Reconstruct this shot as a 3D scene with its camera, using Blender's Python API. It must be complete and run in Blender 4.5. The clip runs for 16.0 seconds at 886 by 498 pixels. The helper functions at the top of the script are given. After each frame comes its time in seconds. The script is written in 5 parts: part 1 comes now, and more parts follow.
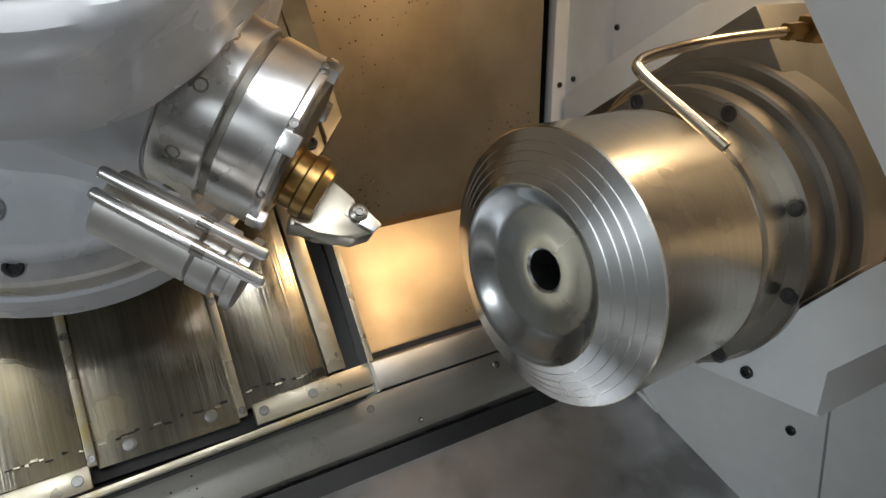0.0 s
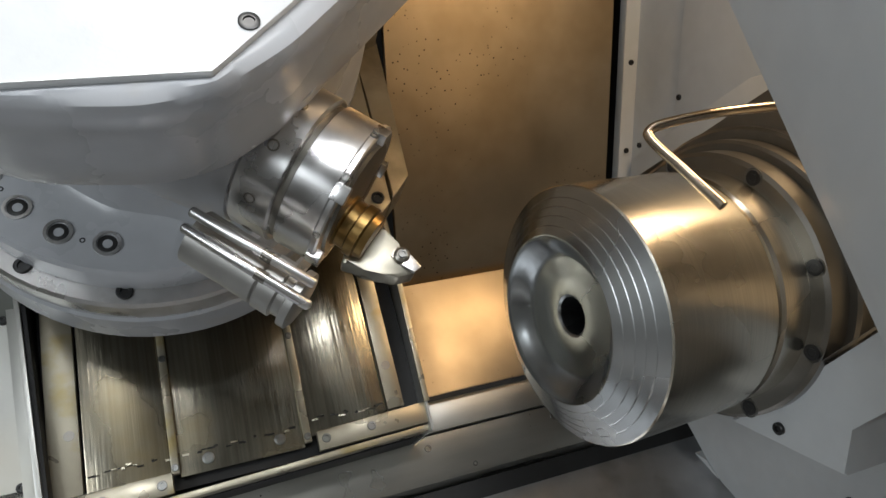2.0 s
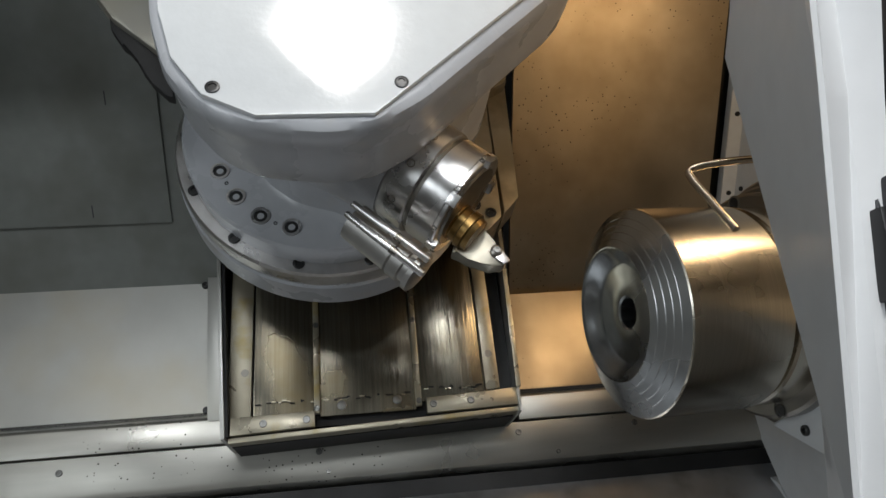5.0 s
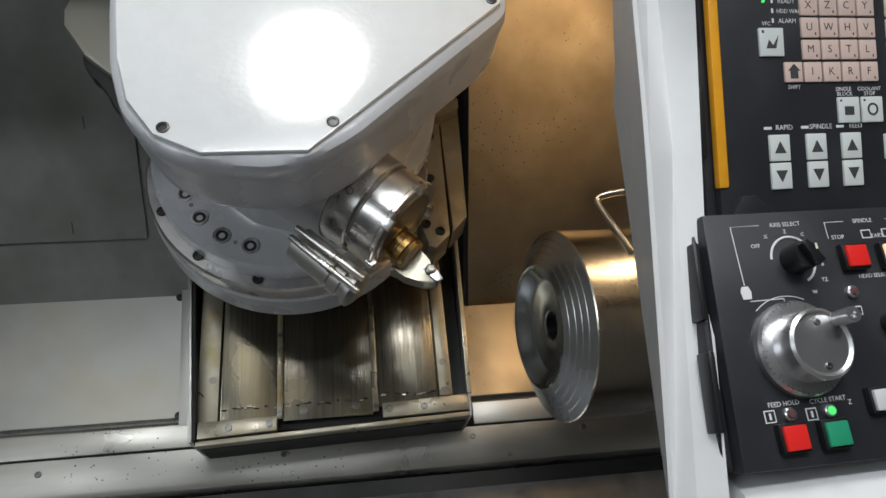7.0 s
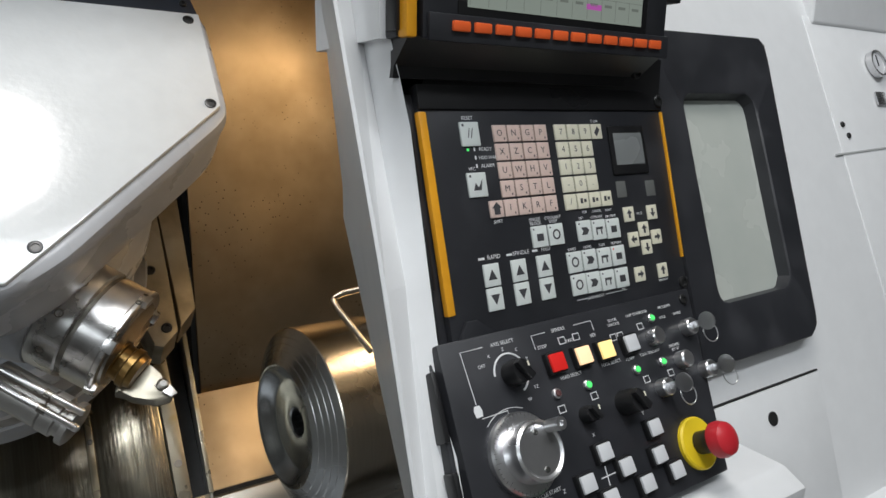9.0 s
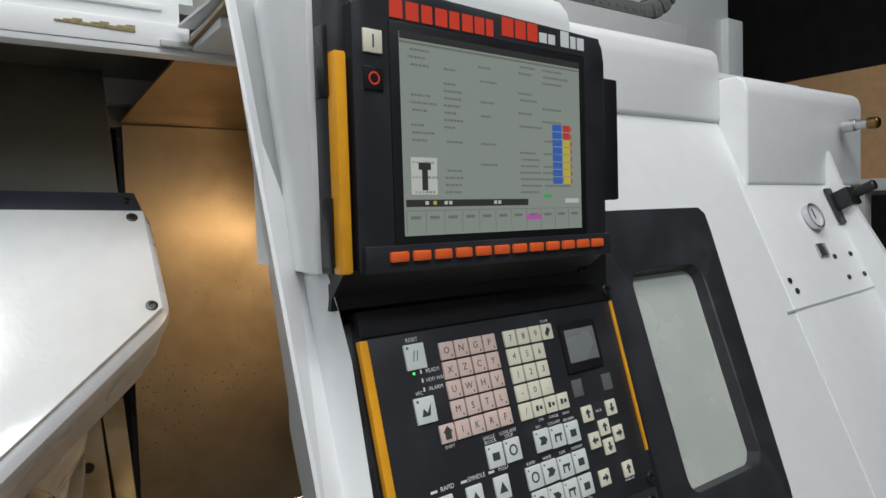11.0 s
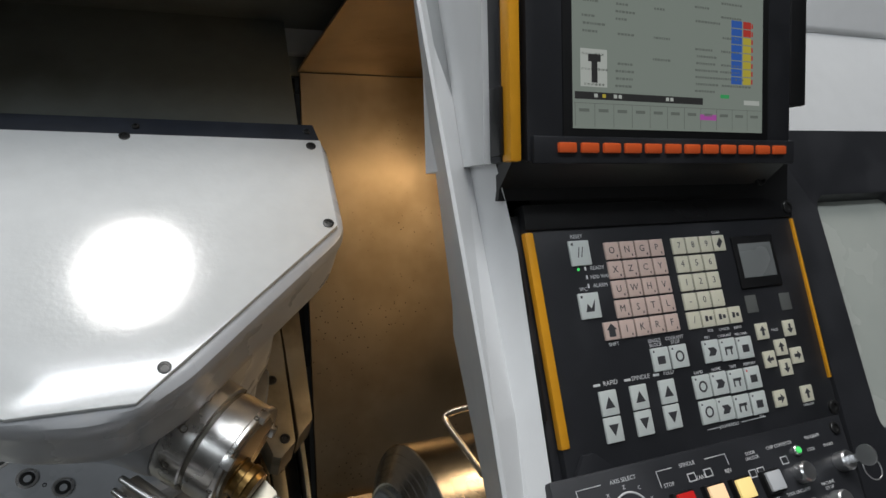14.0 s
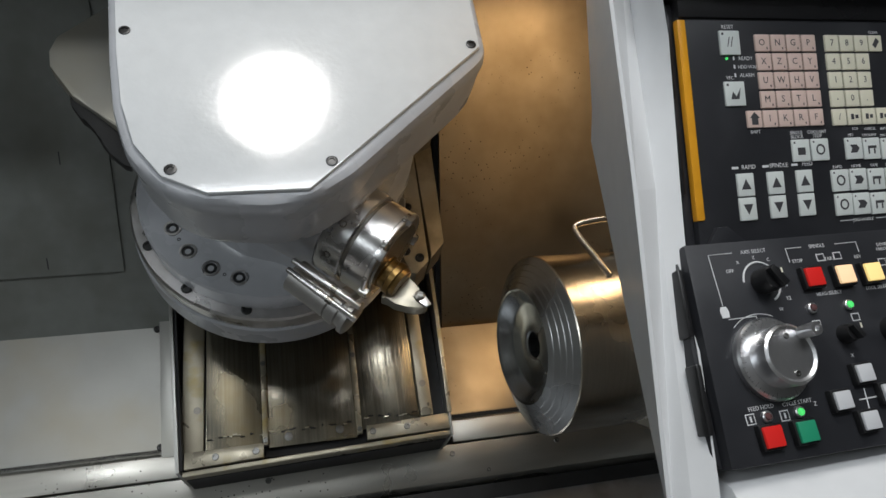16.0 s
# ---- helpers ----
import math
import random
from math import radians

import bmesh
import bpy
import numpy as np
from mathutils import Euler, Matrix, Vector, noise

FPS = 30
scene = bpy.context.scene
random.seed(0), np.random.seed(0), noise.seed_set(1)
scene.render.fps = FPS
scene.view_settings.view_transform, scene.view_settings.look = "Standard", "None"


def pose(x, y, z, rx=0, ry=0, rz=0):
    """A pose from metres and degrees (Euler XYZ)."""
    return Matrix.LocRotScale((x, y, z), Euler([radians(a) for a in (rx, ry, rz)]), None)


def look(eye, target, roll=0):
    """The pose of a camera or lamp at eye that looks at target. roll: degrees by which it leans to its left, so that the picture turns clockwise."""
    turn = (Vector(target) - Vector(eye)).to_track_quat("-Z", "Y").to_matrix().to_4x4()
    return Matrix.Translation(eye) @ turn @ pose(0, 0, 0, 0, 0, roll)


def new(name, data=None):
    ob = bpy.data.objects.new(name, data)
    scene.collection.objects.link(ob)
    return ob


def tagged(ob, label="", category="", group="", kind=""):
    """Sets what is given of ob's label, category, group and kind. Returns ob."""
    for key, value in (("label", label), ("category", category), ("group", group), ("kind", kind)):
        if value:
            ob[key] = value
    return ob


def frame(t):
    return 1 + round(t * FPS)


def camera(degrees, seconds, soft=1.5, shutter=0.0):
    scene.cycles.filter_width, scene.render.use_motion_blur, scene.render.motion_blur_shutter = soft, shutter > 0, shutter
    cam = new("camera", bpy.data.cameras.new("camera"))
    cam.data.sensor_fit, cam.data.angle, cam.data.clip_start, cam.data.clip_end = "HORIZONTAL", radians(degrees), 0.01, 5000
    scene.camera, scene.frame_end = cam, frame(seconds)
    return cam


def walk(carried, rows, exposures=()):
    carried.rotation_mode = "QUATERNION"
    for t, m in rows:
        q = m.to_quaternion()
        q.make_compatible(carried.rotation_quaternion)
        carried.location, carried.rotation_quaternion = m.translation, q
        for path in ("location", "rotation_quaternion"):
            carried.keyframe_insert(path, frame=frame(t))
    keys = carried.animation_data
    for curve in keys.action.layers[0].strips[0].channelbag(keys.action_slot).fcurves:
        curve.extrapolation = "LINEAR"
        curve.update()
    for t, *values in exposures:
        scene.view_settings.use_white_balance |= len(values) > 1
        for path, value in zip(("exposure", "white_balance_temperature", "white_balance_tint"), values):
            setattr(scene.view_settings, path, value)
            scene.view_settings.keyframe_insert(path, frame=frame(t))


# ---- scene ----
cam = camera(66.9, 16.0, soft=1.5)
PATH = [
    (0.0, pose(-0.235, -0.850, 1.586, 65.40, 1.08, -29.45)),
    (0.5, pose(-0.226, -0.849, 1.584, 66.52, 0.58, -30.14)),
    (1.0, pose(-0.221, -0.855, 1.580, 67.89, 0.34, -29.61)),
    (1.5, pose(-0.227, -0.882, 1.585, 69.11, 1.10, -27.42)),
    (2.0, pose(-0.216, -0.960, 1.600, 70.92, 1.95, -20.95)),
    (2.5, pose(-0.200, -1.055, 1.605, 72.56, 2.65, -13.51)),
    (3.0, pose(-0.215, -1.077, 1.605, 72.77, 2.85, -11.16)),
    (3.5, pose(-0.252, -1.103, 1.602, 72.63, 1.87, -10.63)),
    (4.0, pose(-0.281, -1.138, 1.615, 73.08, 0.65, -10.74)),
    (6.5, pose(-0.129, -1.317, 1.653, 74.68, 0.74, -4.39)),
    (7.0, pose(-0.144, -1.323, 1.676, 74.52, 0.39, -8.16)),
    (7.5, pose(-0.160, -1.323, 1.692, 74.48, 0.49, -12.03)),
    (8.0, pose(-0.177, -1.328, 1.706, 75.08, -1.14, -15.12)),
    (8.5, pose(-0.180, -1.327, 1.724, 74.45, -0.96, -18.84)),
    (9.0, pose(-0.161, -1.314, 1.778, 77.54, -0.84, -31.76)),
    (9.5, look((-0.139, -1.303, 1.811), (1.006, 0.309, 1.513), -0.2)),
    (10.0, look((-0.122, -1.284, 1.844), (1.062, 0.314, 1.608), -0.6)),
    (12.5, pose(-0.116, -1.309, 1.895, 92.11, 1.74, -30.21)),
    (13.0, pose(-0.114, -1.309, 1.878, 91.71, 1.23, -28.92)),
    (13.5, pose(-0.120, -1.304, 1.836, 89.30, 1.67, -25.42)),
    (14.0, look((-0.141, -1.299, 1.803), (0.601, 0.555, 1.653), -1.5)),
    (14.5, look((-0.154, -1.315, 1.759), (0.371, 0.592, 1.468), -1.4)),
    (15.0, look((-0.168, -1.327, 1.727), (0.291, 0.572, 1.298), -1.7)),
    (15.5, look((-0.184, -1.347, 1.699), (0.237, 0.552, 1.241), -0.1)),
    (16.0, look((-0.216, -1.372, 1.707), (0.205, 0.523, 1.228), -0.8)),
]
walk(cam, PATH, [(0.0, 0.85), (1.0, 0.66), (2.0, 0.45), (2.8, 0.2), (4.2, -0.02), (6.0, -0.1), (10.0, -0.05), (12.3, -0.15), (13.0, -0.3), (13.6, -0.5), (14.5, -0.4), (15.2, -0.35), (16.0, -0.35)])

# ---- light ----
world = bpy.data.worlds.new("workshop_air")
scene.world = world
world.use_nodes = True
world.node_tree.nodes["Background"].inputs[0].default_value = (0.75, 0.82, 0.9, 1)
world.node_tree.nodes["Background"].inputs[1].default_value = 0.12


def area_lamp(name, eye, target, size, size_y, watts, colour):
    data = bpy.data.lights.new(name, "AREA")
    data.shape, data.size, data.size_y, data.energy, data.color = "RECTANGLE", size, size_y, watts, colour
    ob = new(name, data)
    ob.matrix_world = look(eye, target)
    return ob


# high-bay light over the open door, warm lamp by the headstock, ceiling light of the hall, added fill from the left
area_lamp("high_bay_light", (-0.06, -1.03, 4.1), (-0.06, -1.03, 1.0), 0.68, 1.2, 38, (1.0, 0.98, 0.95)).data.shape = "ELLIPSE"
area_lamp("headstock_work_light", (0.59, -0.40, 1.86), (0.25, 0.04, 1.1), 0.26, 0.16, 1.8, (1.0, 0.70, 0.40))
area_lamp("hall_ceiling_light", (0.15, -2.3, 4.2), (0.15, -1.1, 1.3), 2.8, 0.3, 56, (0.92, 0.96, 1.0))
# added fill without a known fitting, brightens the headstock sheets from the left
area_lamp("added_left_fill", (-3.4, -3.0, 3.4), (0.5, -0.3, 1.2), 2.2, 1.0, 46, (0.88, 0.95, 1.0))

# ---- materials ----


def principled(name):
    m = bpy.data.materials.new(name)
    m.use_nodes = True
    return m, m.node_tree.nodes, m.node_tree.links, m.node_tree.nodes["Principled BSDF"]


def mat(name, colour, rough=0.5, metal=0.0, vary=0.12, grain=30.0, bump=0.0, bump_scale=200.0, stretch=(1, 1, 1),
        stain=None, stain_scale=4.0, stain_low=0.5, stain_high=0.65, coat=0.0, rough_vary=0.12, speck=None, speck_scale=60.0, specular=0.5):
    """A surface with grain and stains at two scales, in object space."""
    m, nodes, links, b = principled(name)
    tc = nodes.new("ShaderNodeTexCoord")
    mp = nodes.new("ShaderNodeMapping")
    mp.inputs["Scale"].default_value = stretch
    links.new(tc.outputs["Object"], mp.inputs["Vector"])
    n1 = nodes.new("ShaderNodeTexNoise")
    n1.inputs["Scale"].default_value, n1.inputs["Detail"].default_value = grain, 6
    links.new(mp.outputs[0], n1.inputs["Vector"])
    n2 = nodes.new("ShaderNodeTexNoise")
    n2.inputs["Scale"].default_value, n2.inputs["Detail"].default_value = stain_scale, 4
    links.new(tc.outputs["Object"], n2.inputs["Vector"])
    ramp = nodes.new("ShaderNodeMapRange")
    ramp.inputs["To Min"].default_value, ramp.inputs["To Max"].default_value = 1 - vary, 1 + vary
    ramp.inputs["From Min"].default_value, ramp.inputs["From Max"].default_value = 0.3, 0.7
    links.new(n1.outputs[0], ramp.inputs["Value"])
    mul = nodes.new("ShaderNodeVectorMath")
    mul.operation = "SCALE"
    mul.inputs[0].default_value = colour
    links.new(ramp.outputs[0], mul.inputs["Scale"])
    out = mul.outputs[0]
    if stain:
        mr = nodes.new("ShaderNodeMapRange")
        mr.inputs["From Min"].default_value, mr.inputs["From Max"].default_value = stain_low, stain_high
        links.new(n2.outputs[0], mr.inputs["Value"])
        mix = nodes.new("ShaderNodeMix")
        mix.data_type = "RGBA"
        links.new(mr.outputs[0], mix.inputs[0])
        links.new(out, mix.inputs[6])
        mix.inputs[7].default_value = (*stain, 1)
        out = mix.outputs[2]
    if speck:
        vo = nodes.new("ShaderNodeTexVoronoi")
        vo.inputs["Scale"].default_value = speck_scale
        links.new(tc.outputs["Object"], vo.inputs["Vector"])
        mr = nodes.new("ShaderNodeMapRange")
        mr.inputs["From Min"].default_value, mr.inputs["From Max"].default_value = 0.15, 0.11
        links.new(vo.outputs["Distance"], mr.inputs["Value"])
        n3 = nodes.new("ShaderNodeTexNoise")
        n3.inputs["Scale"].default_value = 3.1
        links.new(tc.outputs["Object"], n3.inputs["Vector"])
        m3 = nodes.new("ShaderNodeMapRange")
        m3.inputs["From Min"].default_value, m3.inputs["From Max"].default_value = 0.50, 0.58
        links.new(n3.outputs[0], m3.inputs["Value"])
        mm = nodes.new("ShaderNodeMath")
        mm.operation = "MULTIPLY"
        links.new(mr.outputs[0], mm.inputs[0])
        links.new(m3.outputs[0], mm.inputs[1])
        mix = nodes.new("ShaderNodeMix")
        mix.data_type = "RGBA"
        links.new(mm.outputs[0], mix.inputs[0])
        links.new(out, mix.inputs[6])
        mix.inputs[7].default_value = (*speck, 1)
        out = mix.outputs[2]
    links.new(out, b.inputs["Base Color"])
    rr = nodes.new("ShaderNodeMapRange")
    rr.inputs["To Min"].default_value, rr.inputs["To Max"].default_value = max(0.02, rough - rough_vary), min(1, rough + rough_vary)
    rr.inputs["From Min"].default_value, rr.inputs["From Max"].default_value = 0.3, 0.7
    links.new(n2.outputs[0], rr.inputs["Value"])
    links.new(rr.outputs[0], b.inputs["Roughness"])
    b.inputs["Metallic"].default_value = metal
    b.inputs["Coat Weight"].default_value, b.inputs["Coat Roughness"].default_value = coat, 0.08
    b.inputs["Specular IOR Level"].default_value = specular
    if bump:
        n4 = nodes.new("ShaderNodeTexNoise")
        n4.inputs["Scale"].default_value, n4.inputs["Detail"].default_value = bump_scale, 3
        links.new(mp.outputs[0], n4.inputs["Vector"])
        bp = nodes.new("ShaderNodeBump")
        bp.inputs["Strength"].default_value, bp.inputs["Distance"].default_value = bump, 0.001
        links.new(n4.outputs[0], bp.inputs["Height"])
        links.new(bp.outputs[0], b.inputs["Normal"])
    return m


def glow(name, colour, strength, base=(0.2, 0.2, 0.2)):
    m, nodes, links, b = principled(name)
    b.inputs["Base Color"].default_value = (*base, 1)
    b.inputs["Emission Color"].default_value = (*colour, 1)
    b.inputs["Emission Strength"].default_value = strength
    b.inputs["Roughness"].default_value = 0.25
    return m


WHITE = mat("white_sheet_paint", (0.74, 0.75, 0.76), 0.35, vary=0.02, bump=0.08, bump_scale=350, rough_vary=0.06)
HEADWHITE = mat("white_textured_enamel", (0.7, 0.72, 0.73), 0.16, vary=0.03, bump=0.3, bump_scale=110, rough_vary=0.03, coat=0.8)
CAST = mat("grey_white_cast_paint", (0.44, 0.455, 0.48), 0.3, vary=0.04, bump=0.15, bump_scale=60, stain=(0.45, 0.43, 0.4), stain_scale=9, stain_low=0.62, stain_high=0.8)
GREYWALL = mat("dull_grey_sheet", (0.25, 0.265, 0.25), 0.45, metal=0.2, vary=0.06, bump=0.05, stain=(0.19, 0.195, 0.175), stain_scale=3)
STAINLESS = mat("oiled_stainless_sheet", (0.50, 0.40, 0.27), 0.40, metal=0.92, vary=0.16, grain=5, stain=(0.27, 0.19, 0.10), stain_scale=3.4,
                stain_low=0.45, stain_high=0.75, speck=(0.03, 0.02, 0.012), speck_scale=75, bump=1.0, bump_scale=7)
PANSTEEL = mat("satin_steel_pan", (0.50, 0.50, 0.47), 0.40, metal=0.75, vary=0.05, grain=10, stain=(0.5, 0.45, 0.33), stain_scale=3, stain_low=0.5, stain_high=0.8)
COVERSTEEL = mat("scraped_way_cover_steel", (0.29, 0.265, 0.21), 0.22, metal=1.0, vary=0.22, grain=9, stretch=(22, 1, 0.5), bump=0.40, bump_scale=12,
                 stain=(0.28, 0.22, 0.12), stain_scale=7, stain_low=0.5, stain_high=0.75)
RAILSTEEL = mat("worn_rail_steel", (0.46, 0.45, 0.41), 0.36, metal=0.9, vary=0.06, grain=14, stretch=(0.4, 3, 3), speck=(0.03, 0.025, 0.02), speck_scale=70)
STRIP = mat("pale_guide_strip", (0.38, 0.345, 0.265), 0.33, metal=0.7, vary=0.1, grain=20, stain=(0.36, 0.28, 0.1), stain_scale=12, stain_low=0.58, stain_high=0.72)
TURNED = mat("turned_steel", (0.64, 0.6, 0.52), 0.2, metal=1.0, vary=0.1, grain=16, stretch=(60, 1, 1), bump=0.06, bump_scale=30)
TURNEDFACE = mat("turned_steel_face", (0.46, 0.47, 0.47), 0.25, metal=1.0, vary=0.16, grain=9, bump=0.12, bump_scale=14)
GROUND = mat("ground_bright_steel", (0.62, 0.61, 0.60), 0.32, metal=1.0, vary=0.08, grain=40, stain=(0.4, 0.38, 0.34), stain_scale=14, stain_low=0.6, stain_high=0.8)
ARMSTEEL = mat("oily_tan_casting", (0.30, 0.26, 0.19), 0.42, metal=0.55, vary=0.12, grain=18, stain=(0.14, 0.11, 0.07), stain_scale=11, stain_low=0.5, stain_high=0.75, bump=0.1, bump_scale=60)
DARKSTEEL = mat("dark_spindle_steel", (0.25, 0.235, 0.21), 0.34, metal=0.95, vary=0.08, grain=20)
DULLSTEEL = mat("dull_grey_steel", (0.42, 0.41, 0.39), 0.42, metal=0.9, vary=0.1, grain=30)
TRAY = mat("scuffed_tray_steel", (0.52, 0.53, 0.55), 0.38, metal=0.9, vary=0.12, grain=12, stain=(0.3, 0.3, 0.3), stain_scale=5, bump=0.1, bump_scale=9)
TOOLSTEEL = mat("nickel_tool_steel", (0.3, 0.28, 0.23), 0.36, metal=0.95, vary=0.1, grain=40)
BRASS = mat("oily_gold_ring", (0.25, 0.155, 0.055), 0.3, metal=1.0, vary=0.2, grain=60)
TUBE = mat("copper_nickel_tube", (0.62, 0.52, 0.4), 0.25, metal=1.0, vary=0.1, grain=30)
BOLT = mat("black_oxide_bolt", (0.05, 0.05, 0.05), 0.35, metal=0.7, vary=0.1)
STEELBOLT = mat("steel_cap_screw", (0.22, 0.22, 0.21), 0.38, metal=1.0, vary=0.1)
NAVY = mat("navy_rubber", (0.018, 0.022, 0.032), 0.45, vary=0.15, grain=25)
# near-black for real rubber, and for shade filled into gaps as solids
BLACKGAP = mat("black_rubber_and_gap_shade", (0.012, 0.012, 0.012), 0.6, vary=0.2)
PANEL = mat("charcoal_panel_enamel", (0.022, 0.023, 0.027), 0.42, vary=0.08, bump=0.06, bump_scale=500, stain=(0.03, 0.031, 0.036), stain_scale=12)
BLACK = mat("black_plastic", (0.012, 0.012, 0.013), 0.35, vary=0.1)
YELLOW = mat("amber_edge_strip", (0.8, 0.36, 0.02), 0.35, vary=0.06, grain=40)
ORANGE = mat("orange_soft_key", (0.85, 0.13, 0.03), 0.4, vary=0.03)
KEYPINK = mat("pale_pink_key", (0.68, 0.52, 0.46), 0.45, vary=0.02)
KEYCREAM = mat("cream_key", (0.74, 0.71, 0.57), 0.45, vary=0.02)
KEYWHITE = mat("pale_grey_key", (0.66, 0.7, 0.68), 0.45, vary=0.02)
BUTTONWHITE = mat("white_push_button", (0.62, 0.63, 0.65), 0.4, vary=0.03)
REDB = glow("red_push_button", (1.0, 0.04, 0.02), 0.15, (0.6, 0.02, 0.02))
GREENB = mat("green_push_button", (0.02, 0.3, 0.16), 0.4, vary=0.05)
AMBERLIT = glow("lit_amber_button", (1.0, 0.66, 0.34), 0.75, (0.8, 0.6, 0.4))
YELLOWLIT = glow("lit_yellow_button", (1.0, 0.72, 0.24), 0.75, (0.8, 0.65, 0.3))
GREENLED = glow("lit_green_lamp", (0.1, 0.9, 0.2), 0.9, (0.05, 0.4, 0.1))
DARKLED = mat("unlit_lamp", (0.12, 0.06, 0.06), 0.15, vary=0.05)
ALU = mat("brushed_aluminium", (0.66, 0.66, 0.67), 0.3, metal=0.95, vary=0.05, grain=60)
INK = mat("dark_key_ink", (0.05, 0.05, 0.055), 0.6, vary=0.02)
PRINT = mat("white_panel_print", (0.72, 0.73, 0.74), 0.5, vary=0.02)
REDPRINT = mat("red_badge_print", (0.75, 0.06, 0.03), 0.4, vary=0.02)
ESTOP = mat("red_mushroom_plastic", (0.5, 0.02, 0.03), 0.3, vary=0.03)
ESTOPRING = mat("yellow_collar", (0.8, 0.58, 0.02), 0.4, vary=0.03)
SCREEN = glow("lcd_screen", (0.42, 0.48, 0.42), 0.42, (0.05, 0.06, 0.055))
SCREENBAR = glow("lcd_dark_bar", (0.06, 0.06, 0.06), 0.3, (0.02, 0.02, 0.02))
SCREENTEXT = glow("lcd_text", (0.27, 0.31, 0.27), 0.4, (0.03, 0.03, 0.03))
SCREENWHITE = glow("lcd_white", (0.75, 0.8, 0.74), 0.5, (0.05, 0.05, 0.05))
SCREENBLUE = glow("lcd_blue", (0.05, 0.2, 0.75), 0.45, (0.02, 0.02, 0.05))
SCREENYELLOW = glow("lcd_yellow", (0.85, 0.7, 0.1), 0.45, (0.05, 0.05, 0.01))
SCREENRED = glow("lcd_red", (0.8, 0.08, 0.06), 0.45, (0.05, 0.01, 0.01))
SCREENPINK = glow("lcd_pink", (0.85, 0.2, 0.75), 0.4, (0.05, 0.01, 0.05))
SCREENGREEN = glow("lcd_green", (0.1, 0.7, 0.25), 0.4, (0.01, 0.05, 0.01))
LCDOFF = mat("dead_lcd", (0.2, 0.21, 0.21), 0.25, vary=0.03)
FROST = mat("frosted_window", (0.4, 0.43, 0.4), 0.25, vary=0.05, grain=3, stain=(0.5, 0.52, 0.48), stain_scale=5, stain_low=0.4, stain_high=0.7)
RUST = mat("rusty_scrape", (0.24, 0.2, 0.09), 0.7, vary=0.4, grain=180)
CHAIN = mat("grey_cable_chain_plastic", (0.12, 0.125, 0.12), 0.5, vary=0.1)
CONCRETE = mat("workshop_concrete", (0.22, 0.21, 0.2), 0.7, vary=0.1, grain=4)
HALLWALL = mat("dark_block_wall", (0.05, 0.048, 0.045), 0.8, vary=0.2, grain=6)
HALLPALE = mat("pale_hall_paint", (0.5, 0.5, 0.48), 0.7, vary=0.05)
CARD = mat("brown_cardboard", (0.45, 0.27, 0.13), 0.8, vary=0.08)
GREYBOX = mat("light_grey_cabinet_paint", (0.62, 0.64, 0.65), 0.4, vary=0.03)
MIDGREY = mat("mid_grey_paint", (0.4, 0.41, 0.41), 0.45, vary=0.03)

# ---- building helpers ----


def finish(bm, sharp=32):
    bmesh.ops.recalc_face_normals(bm, faces=bm.faces)
    lim = radians(sharp)
    for f in bm.faces:
        f.smooth = True
    for e in bm.edges:
        if len(e.link_faces) == 2 and e.calc_face_angle(0) > lim:
            e.smooth = False


def part(name, bm, material, parent=None, label="", at=None):
    finish(bm)
    me = bpy.data.meshes.new(name)
    bm.to_mesh(me)
    bm.free()
    me.materials.append(material)
    ob = new(name, me)
    if parent is not None:
        ob.parent = parent
    if at is not None:
        ob.matrix_basis = at
    if label:
        ob["label"] = label
    return ob


def twin(src, at, parent=None, name=None):
    """Another object on the same mesh."""
    ob = new(name or src.name.split(".")[0], src.data)
    ob.parent = parent if parent is not None else src.parent
    ob.matrix_basis = at
    if "label" in src:
        ob["label"] = src["label"]
    return ob


def thing(name, m=None, label="", category="", group="", kind=""):
    ob = new(name)
    ob.empty_display_size = 0.05
    if m is not None:
        ob.matrix_basis = m
    return tagged(ob, label, category, group, kind)


def box(x0, x1, y0, y1, z0, z1, bev=0.0, bm=None, seg=2):
    bm = bm or bmesh.new()
    v = [bm.verts.new(p) for p in ((x0, y0, z0), (x1, y0, z0), (x1, y1, z0), (x0, y1, z0), (x0, y0, z1), (x1, y0, z1), (x1, y1, z1), (x0, y1, z1))]
    fs = [bm.faces.new([v[i] for i in q]) for q in ((0, 3, 2, 1), (4, 5, 6, 7), (0, 1, 5, 4), (1, 2, 6, 5), (2, 3, 7, 6), (3, 0, 4, 7))]
    if bev:
        es = list({e for f in fs for e in f.edges})
        bmesh.ops.bevel(bm, geom=es, offset=bev, segments=seg, profile=0.6, affect="EDGES")
    return bm


def prism(pts, d0, d1, axis="y", bev=0.0, bm=None, seg=2):
    """A polygon pushed along an axis: pts are (x, z) for y, (y, z) for x, (x, y) for z."""
    bm = bm or bmesh.new()

    def at(p, d):
        return {"y": (p[0], d, p[1]), "x": (d, p[0], p[1]), "z": (p[0], p[1], d)}[axis]
    a = [bm.verts.new(at(p, d0)) for p in pts]
    b = [bm.verts.new(at(p, d1)) for p in pts]
    n = len(pts)
    fs = [bm.faces.new(a), bm.faces.new(b[::-1])]
    fs += [bm.faces.new((a[i], b[i], b[(i + 1) % n], a[(i + 1) % n])) for i in range(n)]
    if bev:
        bmesh.ops.bevel(bm, geom=list({e for f in fs for e in f.edges}), offset=bev, segments=seg, profile=0.6, affect="EDGES")
    return bm


